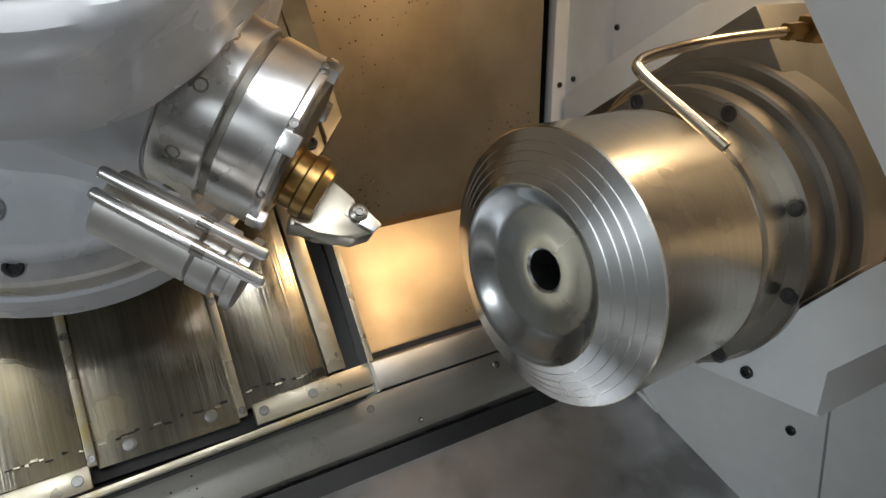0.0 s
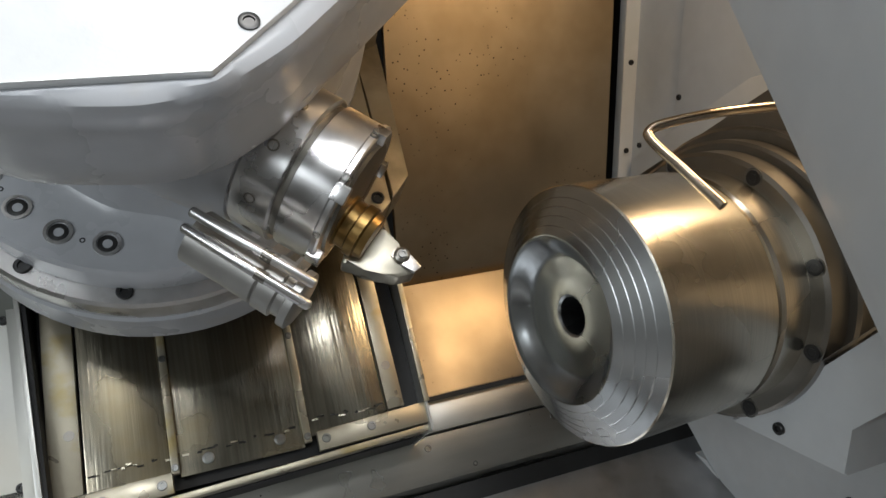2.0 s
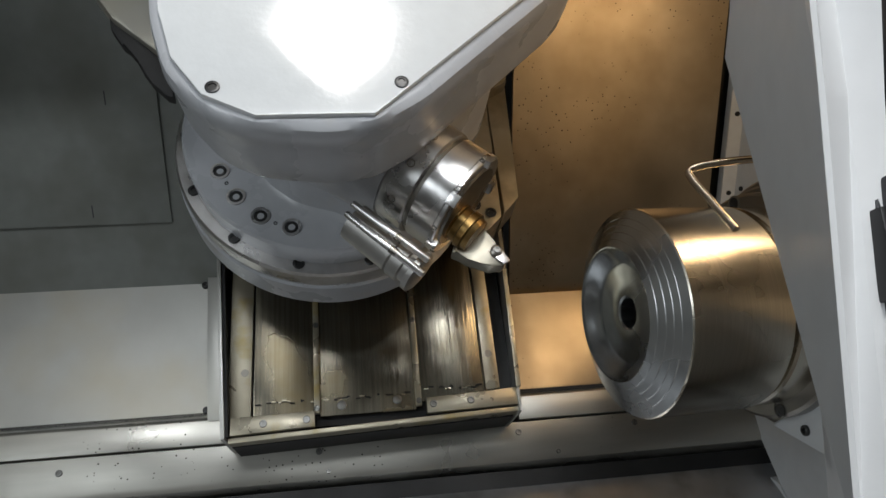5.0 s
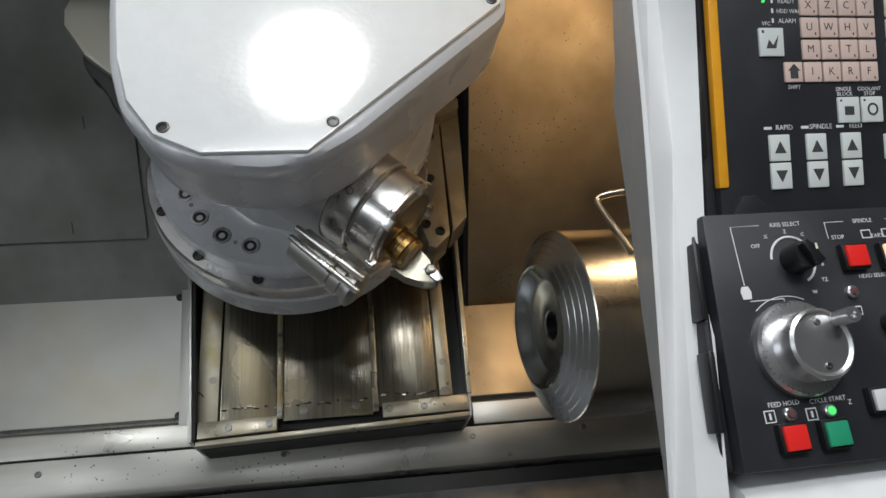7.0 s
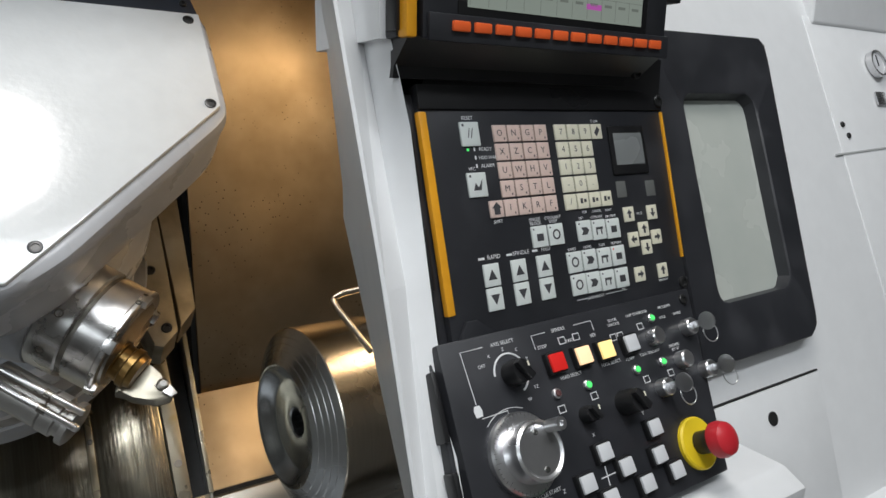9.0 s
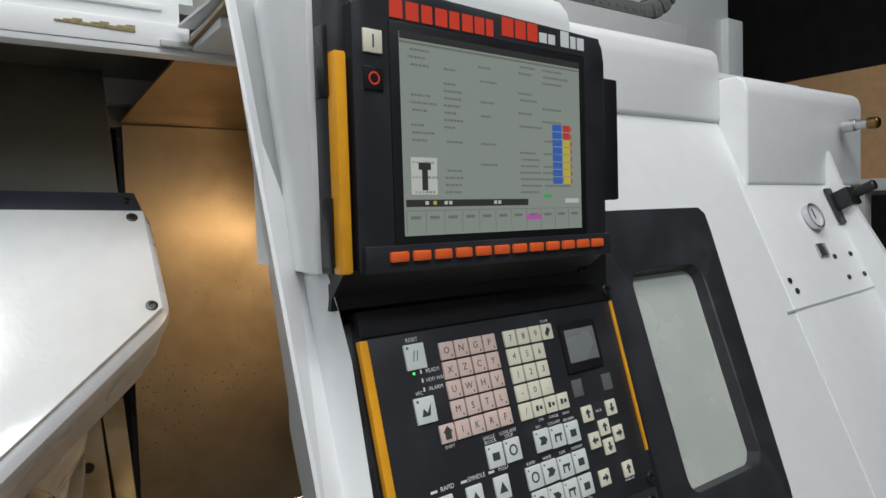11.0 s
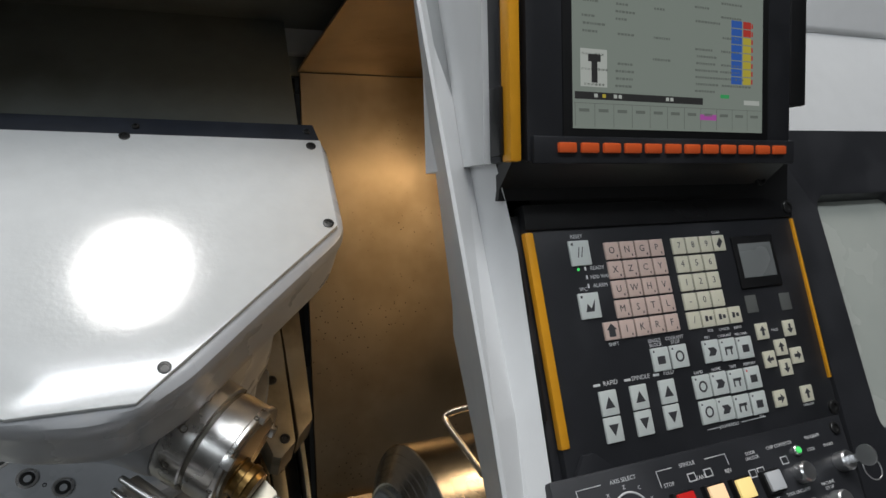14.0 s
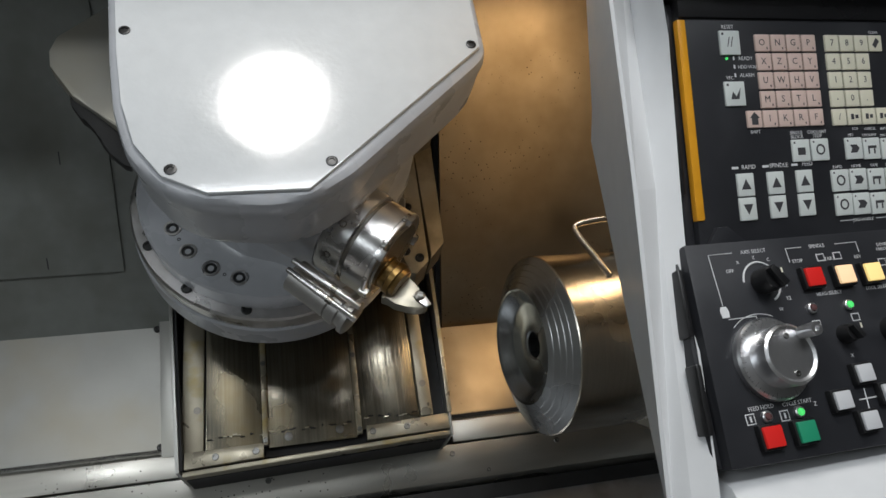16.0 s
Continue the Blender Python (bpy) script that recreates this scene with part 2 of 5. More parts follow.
def lathe(profile, seg=48, axis="x", bm=None, c=(0, 0, 0), closed=True):
    """A profile of (along, radius) turned about an axis through c."""
    bm = bm or bmesh.new()
    rings = []
    for k, r in profile:
        ring = []
        for i in range(seg):
            a = 2 * math.pi * i / seg
            u, v = r * math.cos(a), r * math.sin(a)
            p = {"x": (k, u, v), "y": (u, k, v), "z": (u, v, k)}[axis]
            ring.append(bm.verts.new((p[0] + c[0], p[1] + c[1], p[2] + c[2])))
        rings.append(ring)
    for a, b in zip(rings, rings[1:]):
        for i in range(seg):
            bm.faces.new((a[i], a[(i + 1) % seg], b[(i + 1) % seg], b[i]))
    if closed:
        bm.faces.new(rings[0])
        bm.faces.new(rings[-1])
    return bm


def tube(pts, r, seg=12, bm=None, caps=True):
    bm = bm or bmesh.new()
    pts = [Vector(p) for p in pts]
    rings = []
    up = Vector((0.13, 0.31, 0.94))
    for i, p in enumerate(pts):
        d = (pts[min(i + 1, len(pts) - 1)] - pts[max(i - 1, 0)]).normalized()
        s = d.cross(up).normalized()
        t = s.cross(d)
        up = t
        rings.append([bm.verts.new(p + r * (math.cos(2 * math.pi * j / seg) * s + math.sin(2 * math.pi * j / seg) * t)) for j in range(seg)])
    for a, b in zip(rings, rings[1:]):
        for j in range(seg):
            bm.faces.new((a[j], a[(j + 1) % seg], b[(j + 1) % seg], b[j]))
    if caps:
        bm.faces.new(rings[0])
        bm.faces.new(rings[-1])
    return bm


def smooth_path(pts, n=8):
    """Catmull-Rom through the points."""
    P = [Vector(p) for p in pts]
    P = [2 * P[0] - P[1]] + P + [2 * P[-1] - P[-2]]
    out = []
    for i in range(1, len(P) - 2):
        for j in range(n):
            t = j / n
            out.append(0.5 * (2 * P[i] + (P[i + 1] - P[i - 1]) * t + (2 * P[i - 1] - 5 * P[i] + 4 * P[i + 1] - P[i + 2]) * t * t
                              + (3 * P[i] - P[i - 1] - 3 * P[i + 1] + P[i + 2]) * t ** 3))
    out.append(P[-2])
    return out


def loft(rings, bm=None, cap0=True, cap1=True):
    bm = bm or bmesh.new()
    R = [[bm.verts.new(p) for p in r] for r in rings]
    n = len(R[0])
    for a, b in zip(R, R[1:]):
        for i in range(n):
            bm.faces.new((a[i], a[(i + 1) % n], b[(i + 1) % n], b[i]))
    if cap0:
        bm.faces.new(R[0])
    if cap1:
        bm.faces.new(R[-1])
    return bm


def screw_bm(r, h):
    """A socket cap screw whose head stands h proud along +z."""
    bm = lathe([(-0.002, r), (h * 0.8, r), (h, r * 0.88), (h, r * 0.55)], 20, "z", closed=False)
    hexa = [[(r * 0.55 * math.cos(2 * math.pi * i / 20), r * 0.55 * math.sin(2 * math.pi * i / 20), h) for i in range(20)],
            [(r * 0.5 * math.cos(2 * math.pi * i / 20), r * 0.5 * math.sin(2 * math.pi * i / 20), h * 0.3) for i in range(20)]]
    loft(hexa, bm, cap0=False)
    return bm


SCREWS = {}


def screw(parent, x, y, z, face, r=0.008, h=0.005, material=None, name="bolt"):
    """A screw at a place in the parent's frame; face is the way its head looks."""
    material = material or BOLT
    key = (round(r, 4), round(h, 4), material.name)
    at = Matrix.Translation((x, y, z)) @ Vector(face).to_track_quat("Z", "Y").to_matrix().to_4x4()
    if key not in SCREWS:
        ob = part(name, screw_bm(r, h), material, parent, at=at)
        SCREWS[key] = ob
        return ob
    return twin(SCREWS[key], at, parent, name)


SLANT = 42.0
BED = Matrix.Translation((0, 0, 0.95)) @ pose(0, 0, 0, -SLANT, 0, 0)   # x along the bed, y into it, z up the slope


def bed_to_world(x, n, s):
    return BED @ Vector((x, n, s))

# ---- hall ----
tagged(part("floor", box(-6, 7, -5, 6, -0.1, 0.0), CONCRETE), "worn grey concrete workshop floor under the machine", "floor", kind="structure")
tagged(part("ceiling", box(-6, 7, -5, 6, 4.6, 4.7), HALLPALE), "pale workshop ceiling high above the machine", "ceiling", kind="structure")
tagged(part("wall_north", box(-6, 7, 6, 6.2, 0, 4.6), HALLWALL), "dark block wall behind the machine", "wall", kind="structure")
tagged(part("wall_south", box(-6, 7, -5.2, -5, 0, 4.6), HALLPALE), "pale hall wall facing the machine", "wall", kind="structure")
tagged(part("wall_east", box(7, 7.2, -5, 6, 0, 4.6), HALLWALL), "dark block side wall of the hall", "wall", kind="structure")
tagged(part("wall_west", box(-6.2, -6, -5, 6, 0, 4.6), HALLPALE), "pale side wall of the hall", "wall", kind="structure")

# ---- enclosure of the lathe ----
tagged(part("wall_back_bay", box(0.156, 0.668, 0.33, 0.345, 1.03, 2.11), STAINLESS), "brownish oil-stained stainless back sheet with a dent", "machine wall", kind="structure")
tagged(part("wall_back_upper", box(-1.4, 0.75, 0.34, 0.36, 2.105, 2.6), GREYWALL), "dark upper back sheet above the bay", "machine wall", kind="structure")
tagged(part("sloping_sheet", prism([(0.33, 2.112), (-0.44, 2.158), (-0.44, 2.164), (0.33, 2.118)], 0.150, 0.735, "x"), STAINLESS), "brown oily sheet closing the bay at the top", "machine roof", kind="structure")
tagged(part("wall_back_left", box(-1.4, -0.48, 0.362, 0.38, 1.10, 2.12), GREYWALL), "dull grey upright back sheet over the bed", "machine wall", kind="structure")
tagged(part("wall_behind_saddle", box(-0.5, 0.12, 0.62, 0.64, 0.9, 2.12), GREYWALL), "dark sheet behind the saddle covers", "machine wall", kind="structure")
# black sheets behind the two gaps, their shade put into the colour
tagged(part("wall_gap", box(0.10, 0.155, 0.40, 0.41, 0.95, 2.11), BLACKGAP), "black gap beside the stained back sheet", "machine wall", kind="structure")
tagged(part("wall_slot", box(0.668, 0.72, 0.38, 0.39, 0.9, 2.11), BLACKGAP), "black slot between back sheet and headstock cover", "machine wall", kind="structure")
tagged(part("wall_left_end", box(-1.42, -1.4, -0.6, 0.38, 0.3, 2.16), GREYWALL), "grey end sheet of the working space", "machine wall", kind="structure")
tagged(part("roof_sheet", box(-1.4, 0.75, -0.22, 0.36, 2.205, 2.22), GREYWALL), "grey roof sheet over the working space", "machine roof", kind="structure")

for x, z, r in ((0.273, 1.14, 0.02),):
    dn = thing("sheet_dent", None, "small round dent in the stained back sheet", "dent", "dents in the sheet", "structure")
    part("dimple", lathe([(0.331, r * 1.3), (0.3294, r), (0.3289, r * 0.7), (0.3318, r * 0.25), (0.3325, 0.001)], 28, "y", c=(x, 0, z), closed=False), STAINLESS, dn)

cover = thing("access_cover", None, "dull grey access plate screwed to the back sheet", "cover")
part("plate", box(-1.25, -0.637, 0.354, 0.361, 1.268, 2.03, 0.002), GREYWALL, cover)
for x, z, h in ((-0.745, 1.55, 0.03), (-0.805, 1.30, 0.028)):
    part("scratch", box(x - 0.001, x + 0.001, 0.3525, 0.3545, z - h / 2, z + h / 2), INK, cover, "short dark scratch")

tagged(part("bed_plate_left", prism([(-1.4, 0.03), (-0.515, 0.03), (-0.545, 0.375), (-1.4, 0.375)], 0.16, 0.175), PANSTEEL),
       "satin steel plate sloping over the bed", "bed cover", kind="structure").matrix_basis = BED
flange = thing("saddle_side_flange", BED, "pale steel angle flange beside the saddle covers", "flange")
part("web", prism([(-0.557, 0.03), (-0.525, 0.03), (-0.545, 0.46), (-0.577, 0.46)], 0.150, 0.158, bev=0.001), PANSTEEL, flange)
part("lip", prism([(-0.498, -0.04), (-0.490, -0.04), (-0.520, 0.46), (-0.528, 0.46)], -0.005, 0.155, bev=0.001), PANSTEEL, flange)
# black strip in place of the shade behind the lip
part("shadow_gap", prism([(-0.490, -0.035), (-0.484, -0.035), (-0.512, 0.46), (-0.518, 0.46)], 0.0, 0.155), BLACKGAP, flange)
for x, s in ((-0.575, 0.357), (-0.557, 0.058)):
    screw(flange, x - 0.004, 0.158, s, (0, -1, 0), 0.008, 0.006)

tagged(part("bed_pan_right", prism([(0.09, 0.052), (0.80, 0.052), (0.80, 0.292), (0.09, 0.292)], 0.16, 0.175), STAINLESS),
       "gold-tinted oily steel pan with dark specks", "bed cover", kind="structure").matrix_basis = BED
for x0, x1, nm in ((-1.4, -0.50, "left"), (0.13, 0.80, "right")):
    ridge = thing("bed_ridge", BED, "bright folded steel ridge along the bed", "ridge", "ridges of the bed", "structure")
    part("fold", prism([(0.150, -0.018), (0.150, 0.036), (0.158, 0.042), (0.172, 0.042), (0.172, -0.018)], x0, x1, "x", 0.003), RAILSTEEL, ridge)
    part("seam", box(x0, x1, 0.160, 0.172, 0.040, 0.054), BLACKGAP, ridge)
apron = thing("bed_apron", BED, "worn steel apron rail in front of the bed", "apron", "", "structure")
part("sheet", prism([(0.157, -0.022), (0.157, -0.095), (0.162, -0.108), (0.175, -0.114), (0.215, -0.120), (0.215, -0.022)], -1.4, 0.80, "x"), RAILSTEEL, apron)
# black strip added for the shade in the gap between apron and tray
part("wiper", box(-1.4, 0.80, 0.19, 0.26, -0.160, -0.122), BLACKGAP, apron)
for x in (-0.85, -0.32, 0.125, 0.40):
    screw(apron, x, 0.157, -0.044 if x > 0 else -0.05, (0, -1, 0), 0.007, 0.003, STEELBOLT)
for x in (-0.30, 0.21):
    screw(apron, x, 0.158, -0.093, (0, -1, 0), 0.005, 0.003, STEELBOLT)
tray = prism([(0.075, 0.715), (-0.75, 0.52), (-0.75, 0.50), (0.075, 0.69)], -1.4, 0.86, "x")
tagged(part("chip_tray", tray, TRAY), "scuffed sheet steel chip tray sloping to the front", "tray", kind="structure")
tagged(part("front_sill", box(-1.5, 0.13, -0.80, -0.74, 0.0, 0.86, 0.01), WHITE), "white sheet steel sill under the door opening", "machine front", kind="structure")

# ---- saddle with way covers ----
saddle = thing("saddle_way_covers", BED, "steel telescopic way covers with oily ends on the slanted saddle", "way cover")


def cover_plate(x0, x1, s0, s1, n, mt, name="cover_plate", t=0.006):
    return part(name, box(x0, x1, n, n + t, s0, s1, 0.0012), mt, saddle)


cover_plate(-0.442, -0.322, 0.006, 0.75, 0.032, COVERSTEEL)
cover_plate(-0.308, -0.112, -0.004, 0.42, 0.026, COVERSTEEL)
cover_plate(-0.300, -0.112, 0.40, 0.75, 0.034, COVERSTEEL)
cover_plate(-0.100, 0.036, 0.012, 0.75, 0.030, COVERSTEEL)
cover_plate(-0.492, -0.446, 0.006, 0.75, 0.028, STRIP, "guide_strip", 0.012)
cover_plate(0.038, 0.068, 0.026, 0.75, 0.022, STRIP, "guide_strip", 0.016)
# black block under the plates, gives the gaps between them a painted shade
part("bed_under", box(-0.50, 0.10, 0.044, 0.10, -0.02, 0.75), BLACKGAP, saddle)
for x in (-0.314, -0.106):
    cover_plate(x - 0.006, x + 0.006, 0.002, 0.45, 0.019, STRIP, "joint_rib", 0.012)
    for s in (0.012, 0.19):
        screw(saddle, x, 0.019, s, (0, -1, 0), 0.006, 0.003, STEELBOLT)
for x, s in ((-0.264, 0.006), (-0.150, 0.009)):
    screw(saddle, x, 0.026, s + 0.010, (0, -1, 0), 0.0095, 0.003, STEELBOLT)
for x, s in ((-0.460, 0.098), (0.032 + 0.02, 0.103), (-0.470, 0.35), (0.055, 0.36)):
    part("plug", lathe([(0, 0.008), (0.001, 0.008)], 20, "y", c=(x, 0.0205 if x > 0 else 0.0265, s)), DARKSTEEL, saddle)
# wavy oil edge along the ends of the covers
for x0, x1, s0 in ((-0.302, -0.118, 0.028), (-0.093, 0.03, 0.036), (-0.438, -0.326, 0.03)):
    x = x0
    while x < x1:
        w, h, dz = random.uniform(0.003, 0.012), random.uniform(0.0008, 0.004), random.uniform(-0.004, 0.004)
        part("oil_mark", box(x, x + w, 0.0245, 0.0268 if x0 < -0.2 and x0 > -0.4 else 0.0305, s0 + dz, s0 + dz + h), STRIP if random.random() < 0.4 else BLACKGAP, saddle)
        x += w * 0.8 + random.choice((0.0, 0.001, 0.003, 0.014))
lower = thing("saddle_lower_strip", BED, "pale oily retaining strip across the foot of the covers", "strip")
part("strip", prism([(-0.482, -0.033), (-0.318, -0.027), (-0.318, 0.004), (-0.482, 0.002)], 0.004, 0.02, bev=0.0015), STRIP, lower)
part("strip", prism([(-0.092, -0.018), (0.100, -0.014), (0.100, 0.022), (-0.092, 0.014)], 0.004, 0.02, bev=0.0015), STRIP, lower)
part("ledge", prism([(-0.486, -0.046), (0.102, -0.026), (0.102, -0.016), (-0.486, -0.036)], 0.012, 0.05, bev=0.001), STRIP, lower)
# black filler, paints the shaded gap between strip and apron
part("wiper", prism([(-0.484, -0.047), (0.094, -0.029), (0.094, -0.020), (-0.484, -0.038)], 0.05, 0.155), BLACKGAP, lower)
for x, s in ((-0.418, -0.014), (-0.334, -0.012), (-0.078, 0.0), (0.0, 0.002)):
    screw(lower, x, 0.004, s, (0, -1, 0), 0.0075, 0.003, STEELBOLT)
flap = thing("saddle_side_flap", BED, "bent steel side sheet beside the way covers", "side sheet")
part("sheet", prism([(0.098, -0.03), (0.103, -0.03), (0.120, 0.75), (0.115, 0.75)], -0.004, 0.155, bev=0.001), PANSTEEL, flap)
part("edge", prism([(0.096, 0.02), (0.106, 0.02), (0.122, 0.60), (0.112, 0.60)], -0.010, -0.003, bev=0.001), STRIP, flap)
part("channel", box(0.070, 0.098, 0.09, 0.10, 0.0, 0.75), PANSTEEL, flap)
for x, s in ((0.078, 0.175), (0.086, 0.176), (0.094, 0.178)):
    screw(flap, x, 0.089, s, (0, -1, 0), 0.004, 0.004)

# ---- milling head ----
HC = (-0.262, 0.455)      # swivel axis in the bed plane
head = thing("milling_head", BED, "white swivelling milling head with a blank enamelled cover", "machine head")


def disc_y(cx, cz, prof, mt, name, seg=72, label=""):
    return part(name, lathe(prof, seg, "y", c=(cx, 0, cz)), mt, head, label)


disc_y(*HC, [(-0.17, 0.290), (-0.236, 0.290), (-0.240, 0.286)], CAST, "base_ring")
disc_y(*HC, [(-0.238, 0.286), (-0.278, 0.286), (-0.283, 0.282)], GROUND, "flange", label="bright machined flange ring")
for i in range(12):
    a = radians(-103 - 27 * (i - 4))
    screw(head, HC[0] + 0.266 * math.cos(a), -0.283, HC[1] + 0.266 * math.sin(a), (0, -1, 0), 0.0105, 0.004)

FACE = [(-0.330, 0.171), (-0.194, 0.171), (0.099, 0.436), (0.104, 0.630), (-0.478, 0.653), (-0.459, 0.426), (-0.447, 0.330), (-0.428, 0.258), (-0.390, 0.202)]
SKIRT = [(-0.300, 0.158), (-0.245, 0.152), (-0.190, 0.163), (-0.130, 0.200), (0.113, 0.426), (0.116, 0.642), (-0.492, 0.665), (-0.474, 0.426), (-0.462, 0.326), (-0.440, 0.248), (-0.395, 0.190), (-0.350, 0.166)]
NECK = [(-0.31, 0.295), (-0.25, 0.275), (-0.20, 0.235), (-0.12, 0.235), (0.02, 0.42), (0.05, 0.60), (-0.41, 0.62), (-0.395, 0.43), (-0.38, 0.385), (-0.355, 0.335)]


def radial(poly, c, n):
    """Where rays from c meet a polygon, at n even angles."""
    out = []
    for i in range(n):
        a = 2 * math.pi * i / n
        d = (math.cos(a), math.sin(a))
        best = None
        for p, q in zip(poly, poly[1:] + poly[:1]):
            ex, ey = q[0] - p[0], q[1] - p[1]
            den = d[0] * ey - d[1] * ex
            if abs(den) < 1e-9:
                continue
            t = ((p[0] - c[0]) * ey - (p[1] - c[1]) * ex) / den
            u = ((p[0] - c[0]) * d[1] - (p[1] - c[1]) * d[0]) / den
            if t > 0 and -1e-6 <= u <= 1 + 1e-6:
                best = t if best is None else max(best, t)
        out.append(best)
    return out


CC = (-0.20, 0.42)
NR = 180


def ring_at(rad_list, n_depth):
    return [(CC[0] + r * math.cos(2 * math.pi * i / NR), n_depth, CC[1] + r * math.sin(2 * math.pi * i / NR)) for i, r in enumerate(rad_list)]


rf, rs, rn = radial(FACE, CC, NR), radial(SKIRT, CC, NR), radial(NECK, CC, NR)


def soften(r, k):
    for _ in range(k):
        r = [(r[i - 1] + 2 * r[i] + r[(i + 1) % len(r)]) / 4 for i in range(len(r))]
    return r


rs2 = soften(rs, 3)
mixr = lambda a, b, t: [x * (1 - t) + y * t for x, y in zip(a, b)]
part("cover_skirt", loft([ring_at(rf, -0.728), ring_at(mixr(rf, rs2, 0.45), -0.7265), ring_at(mixr(rf, rs2, 0.85), -0.721), ring_at(rs2, -0.712), ring_at([r * 1.003 for r in rs2], -0.700), ring_at([r * 0.996 for r in rs2], -0.690),
                          ring_at([r * 0.988 for r in rs2], -0.672), ring_at([r * 0.984 for r in rs2], -0.640), ring_at([r * 0.976 for r in rs2], -0.612), ring_at([r * 0.955 for r in rs2], -0.594),
                          ring_at(mixr(rs2, soften(rn, 4), 0.7), -0.585)]), CAST, head)
part("cover_face", prism(FACE, -0.735, -0.727, bev=0.0015), HEADWHITE, head, "glossy white textured cover plate")
for x, s in ((-0.378, 0.211), (-0.161, 0.215), (-0.206, 0.636), (0.085, 0.615), (0.085, 0.440), (-0.468, 0.640), (-0.450, 0.470)):
    screw(head, x, -0.735, s, (0, -1, 0), 0.0085, 0.002)
# neck casting between flange and cover
nk = soften(rn, 6)
circ = [None] * NR
for i in range(NR):
    a = 2 * math.pi * i / NR
    d = Vector((math.cos(a), math.sin(a)))
    o = Vector((CC[0] - HC[0], CC[1] - HC[1]))
    b = o.dot(d)
    circ[i] = -b + math.sqrt(b * b - (o.dot(o) - 0.262 ** 2))
small = [c * 0.88 for c in circ]
part("swivel_body", loft([ring_at(circ, -0.278), ring_at(circ, -0.328), ring_at([c * 0.985 for c in circ], -0.334), ring_at(mixr(circ, nk, 0.72), -0.335), ring_at(mixr(circ, nk, 0.86), -0.342),
                          ring_at(mixr(circ, nk, 0.97), -0.37), ring_at(nk, -0.42), ring_at(nk, -0.54), ring_at([r * 1.03 for r in nk], -0.58), ring_at([r * 1.10 for r in nk], -0.608), ring_at([r * 1.1 for r in nk], -0.62)]), CAST, head)
for x, s in ((-0.452, 0.358), (-0.423, 0.305), (-0.381, 0.265), (-0.329, 0.241)):
    part("bolt_seat", lathe([(-0.334, 0.0165), (-0.337, 0.0165), (-0.337, 0.0125), (-0.334, 0.0125)], 24, "y", c=(x, 0, s), closed=False), GROUND, head)
    screw(head, x, -0.3335, s, (0, -1, 0), 0.0115, 0.002, BOLT)
for x, s in ((-0.440, 0.333), (-0.356, 0.250)):
    screw(head, x, -0.334, s, (0, -1, 0), 0.0035, 0.001)

# milling spindle nose, in the plane of the bed
AX = 42.0
NOSE = Matrix.Translation((-0.1155, -0.510, 0.2216)) @ pose(0, 0, 0, 0, AX, 0)   # x along the spindle
nose = part("spindle_nose", lathe([(-0.08, 0.084), (-0.027, 0.084), (-0.025, 0.086), (0.017, 0.086), (0.019, 0.083)], 72), GROUND, head, "bright ground spindle nose", NOSE)
part("groove", lathe([(0.015, 0.079), (0.030, 0.079)], 64), DARKSTEEL, nose)
part("front_sleeve", lathe([(0.026, 0.081), (0.027, 0.083), (0.066, 0.083), (0.068, 0.085), (0.073, 0.085), (0.075, 0.083), (0.075, 0.05)], 72), GROUND, nose)
part("dark_face", lathe([(0.074, 0.070), (0.078, 0.066), (0.079, 0.03)], 48), DARKSTEEL, nose)
for a in (62, 152, 212, 272):
    c, sn = math.cos(radians(a)), math.sin(radians(a))
    lug = box(-0.008, 0.011, -0.008, 0.008, -0.006, 0.006, 0.0015)
    part("drive_lug", lug, GROUND, nose, at=Matrix.Translation((0.074, 0.081 * c, 0.081 * sn)) @ Vector((0, c, sn)).to_track_quat("Z", "X").to_matrix().to_4x4())
for a in (205, 245, 285, 170):
    c, sn = math.cos(radians(a)), math.sin(radians(a))
    part("grub_screw_hole", lathe([(-0.001, 0.0062), (0.0006, 0.0062), (0.0006, 0.0045), (-0.006, 0.0036)], 18, "z", closed=False), DARKSTEEL, nose,
         at=Matrix.Translation((-0.004, 0.086 * c, 0.086 * sn)) @ Vector((0, c, sn)).to_track_quat("Z", "Y").to_matrix().to_4x4())
for a in (160, 200, 245):
    c, sn = math.cos(radians(a)), math.sin(radians(a))
    screw(nose, 0.0705, 0.0842 * c, 0.0842 * sn, (0, c, sn), 0.0042, 0.002, STEELBOLT)
# casting that carries the nose
part("nose_housing", lathe([(-0.19, 0.112), (-0.12, 0.104), (-0.06, 0.096), (-0.036, 0.092), (-0.028, 0.088)], 60), CAST, head, at=NOSE)

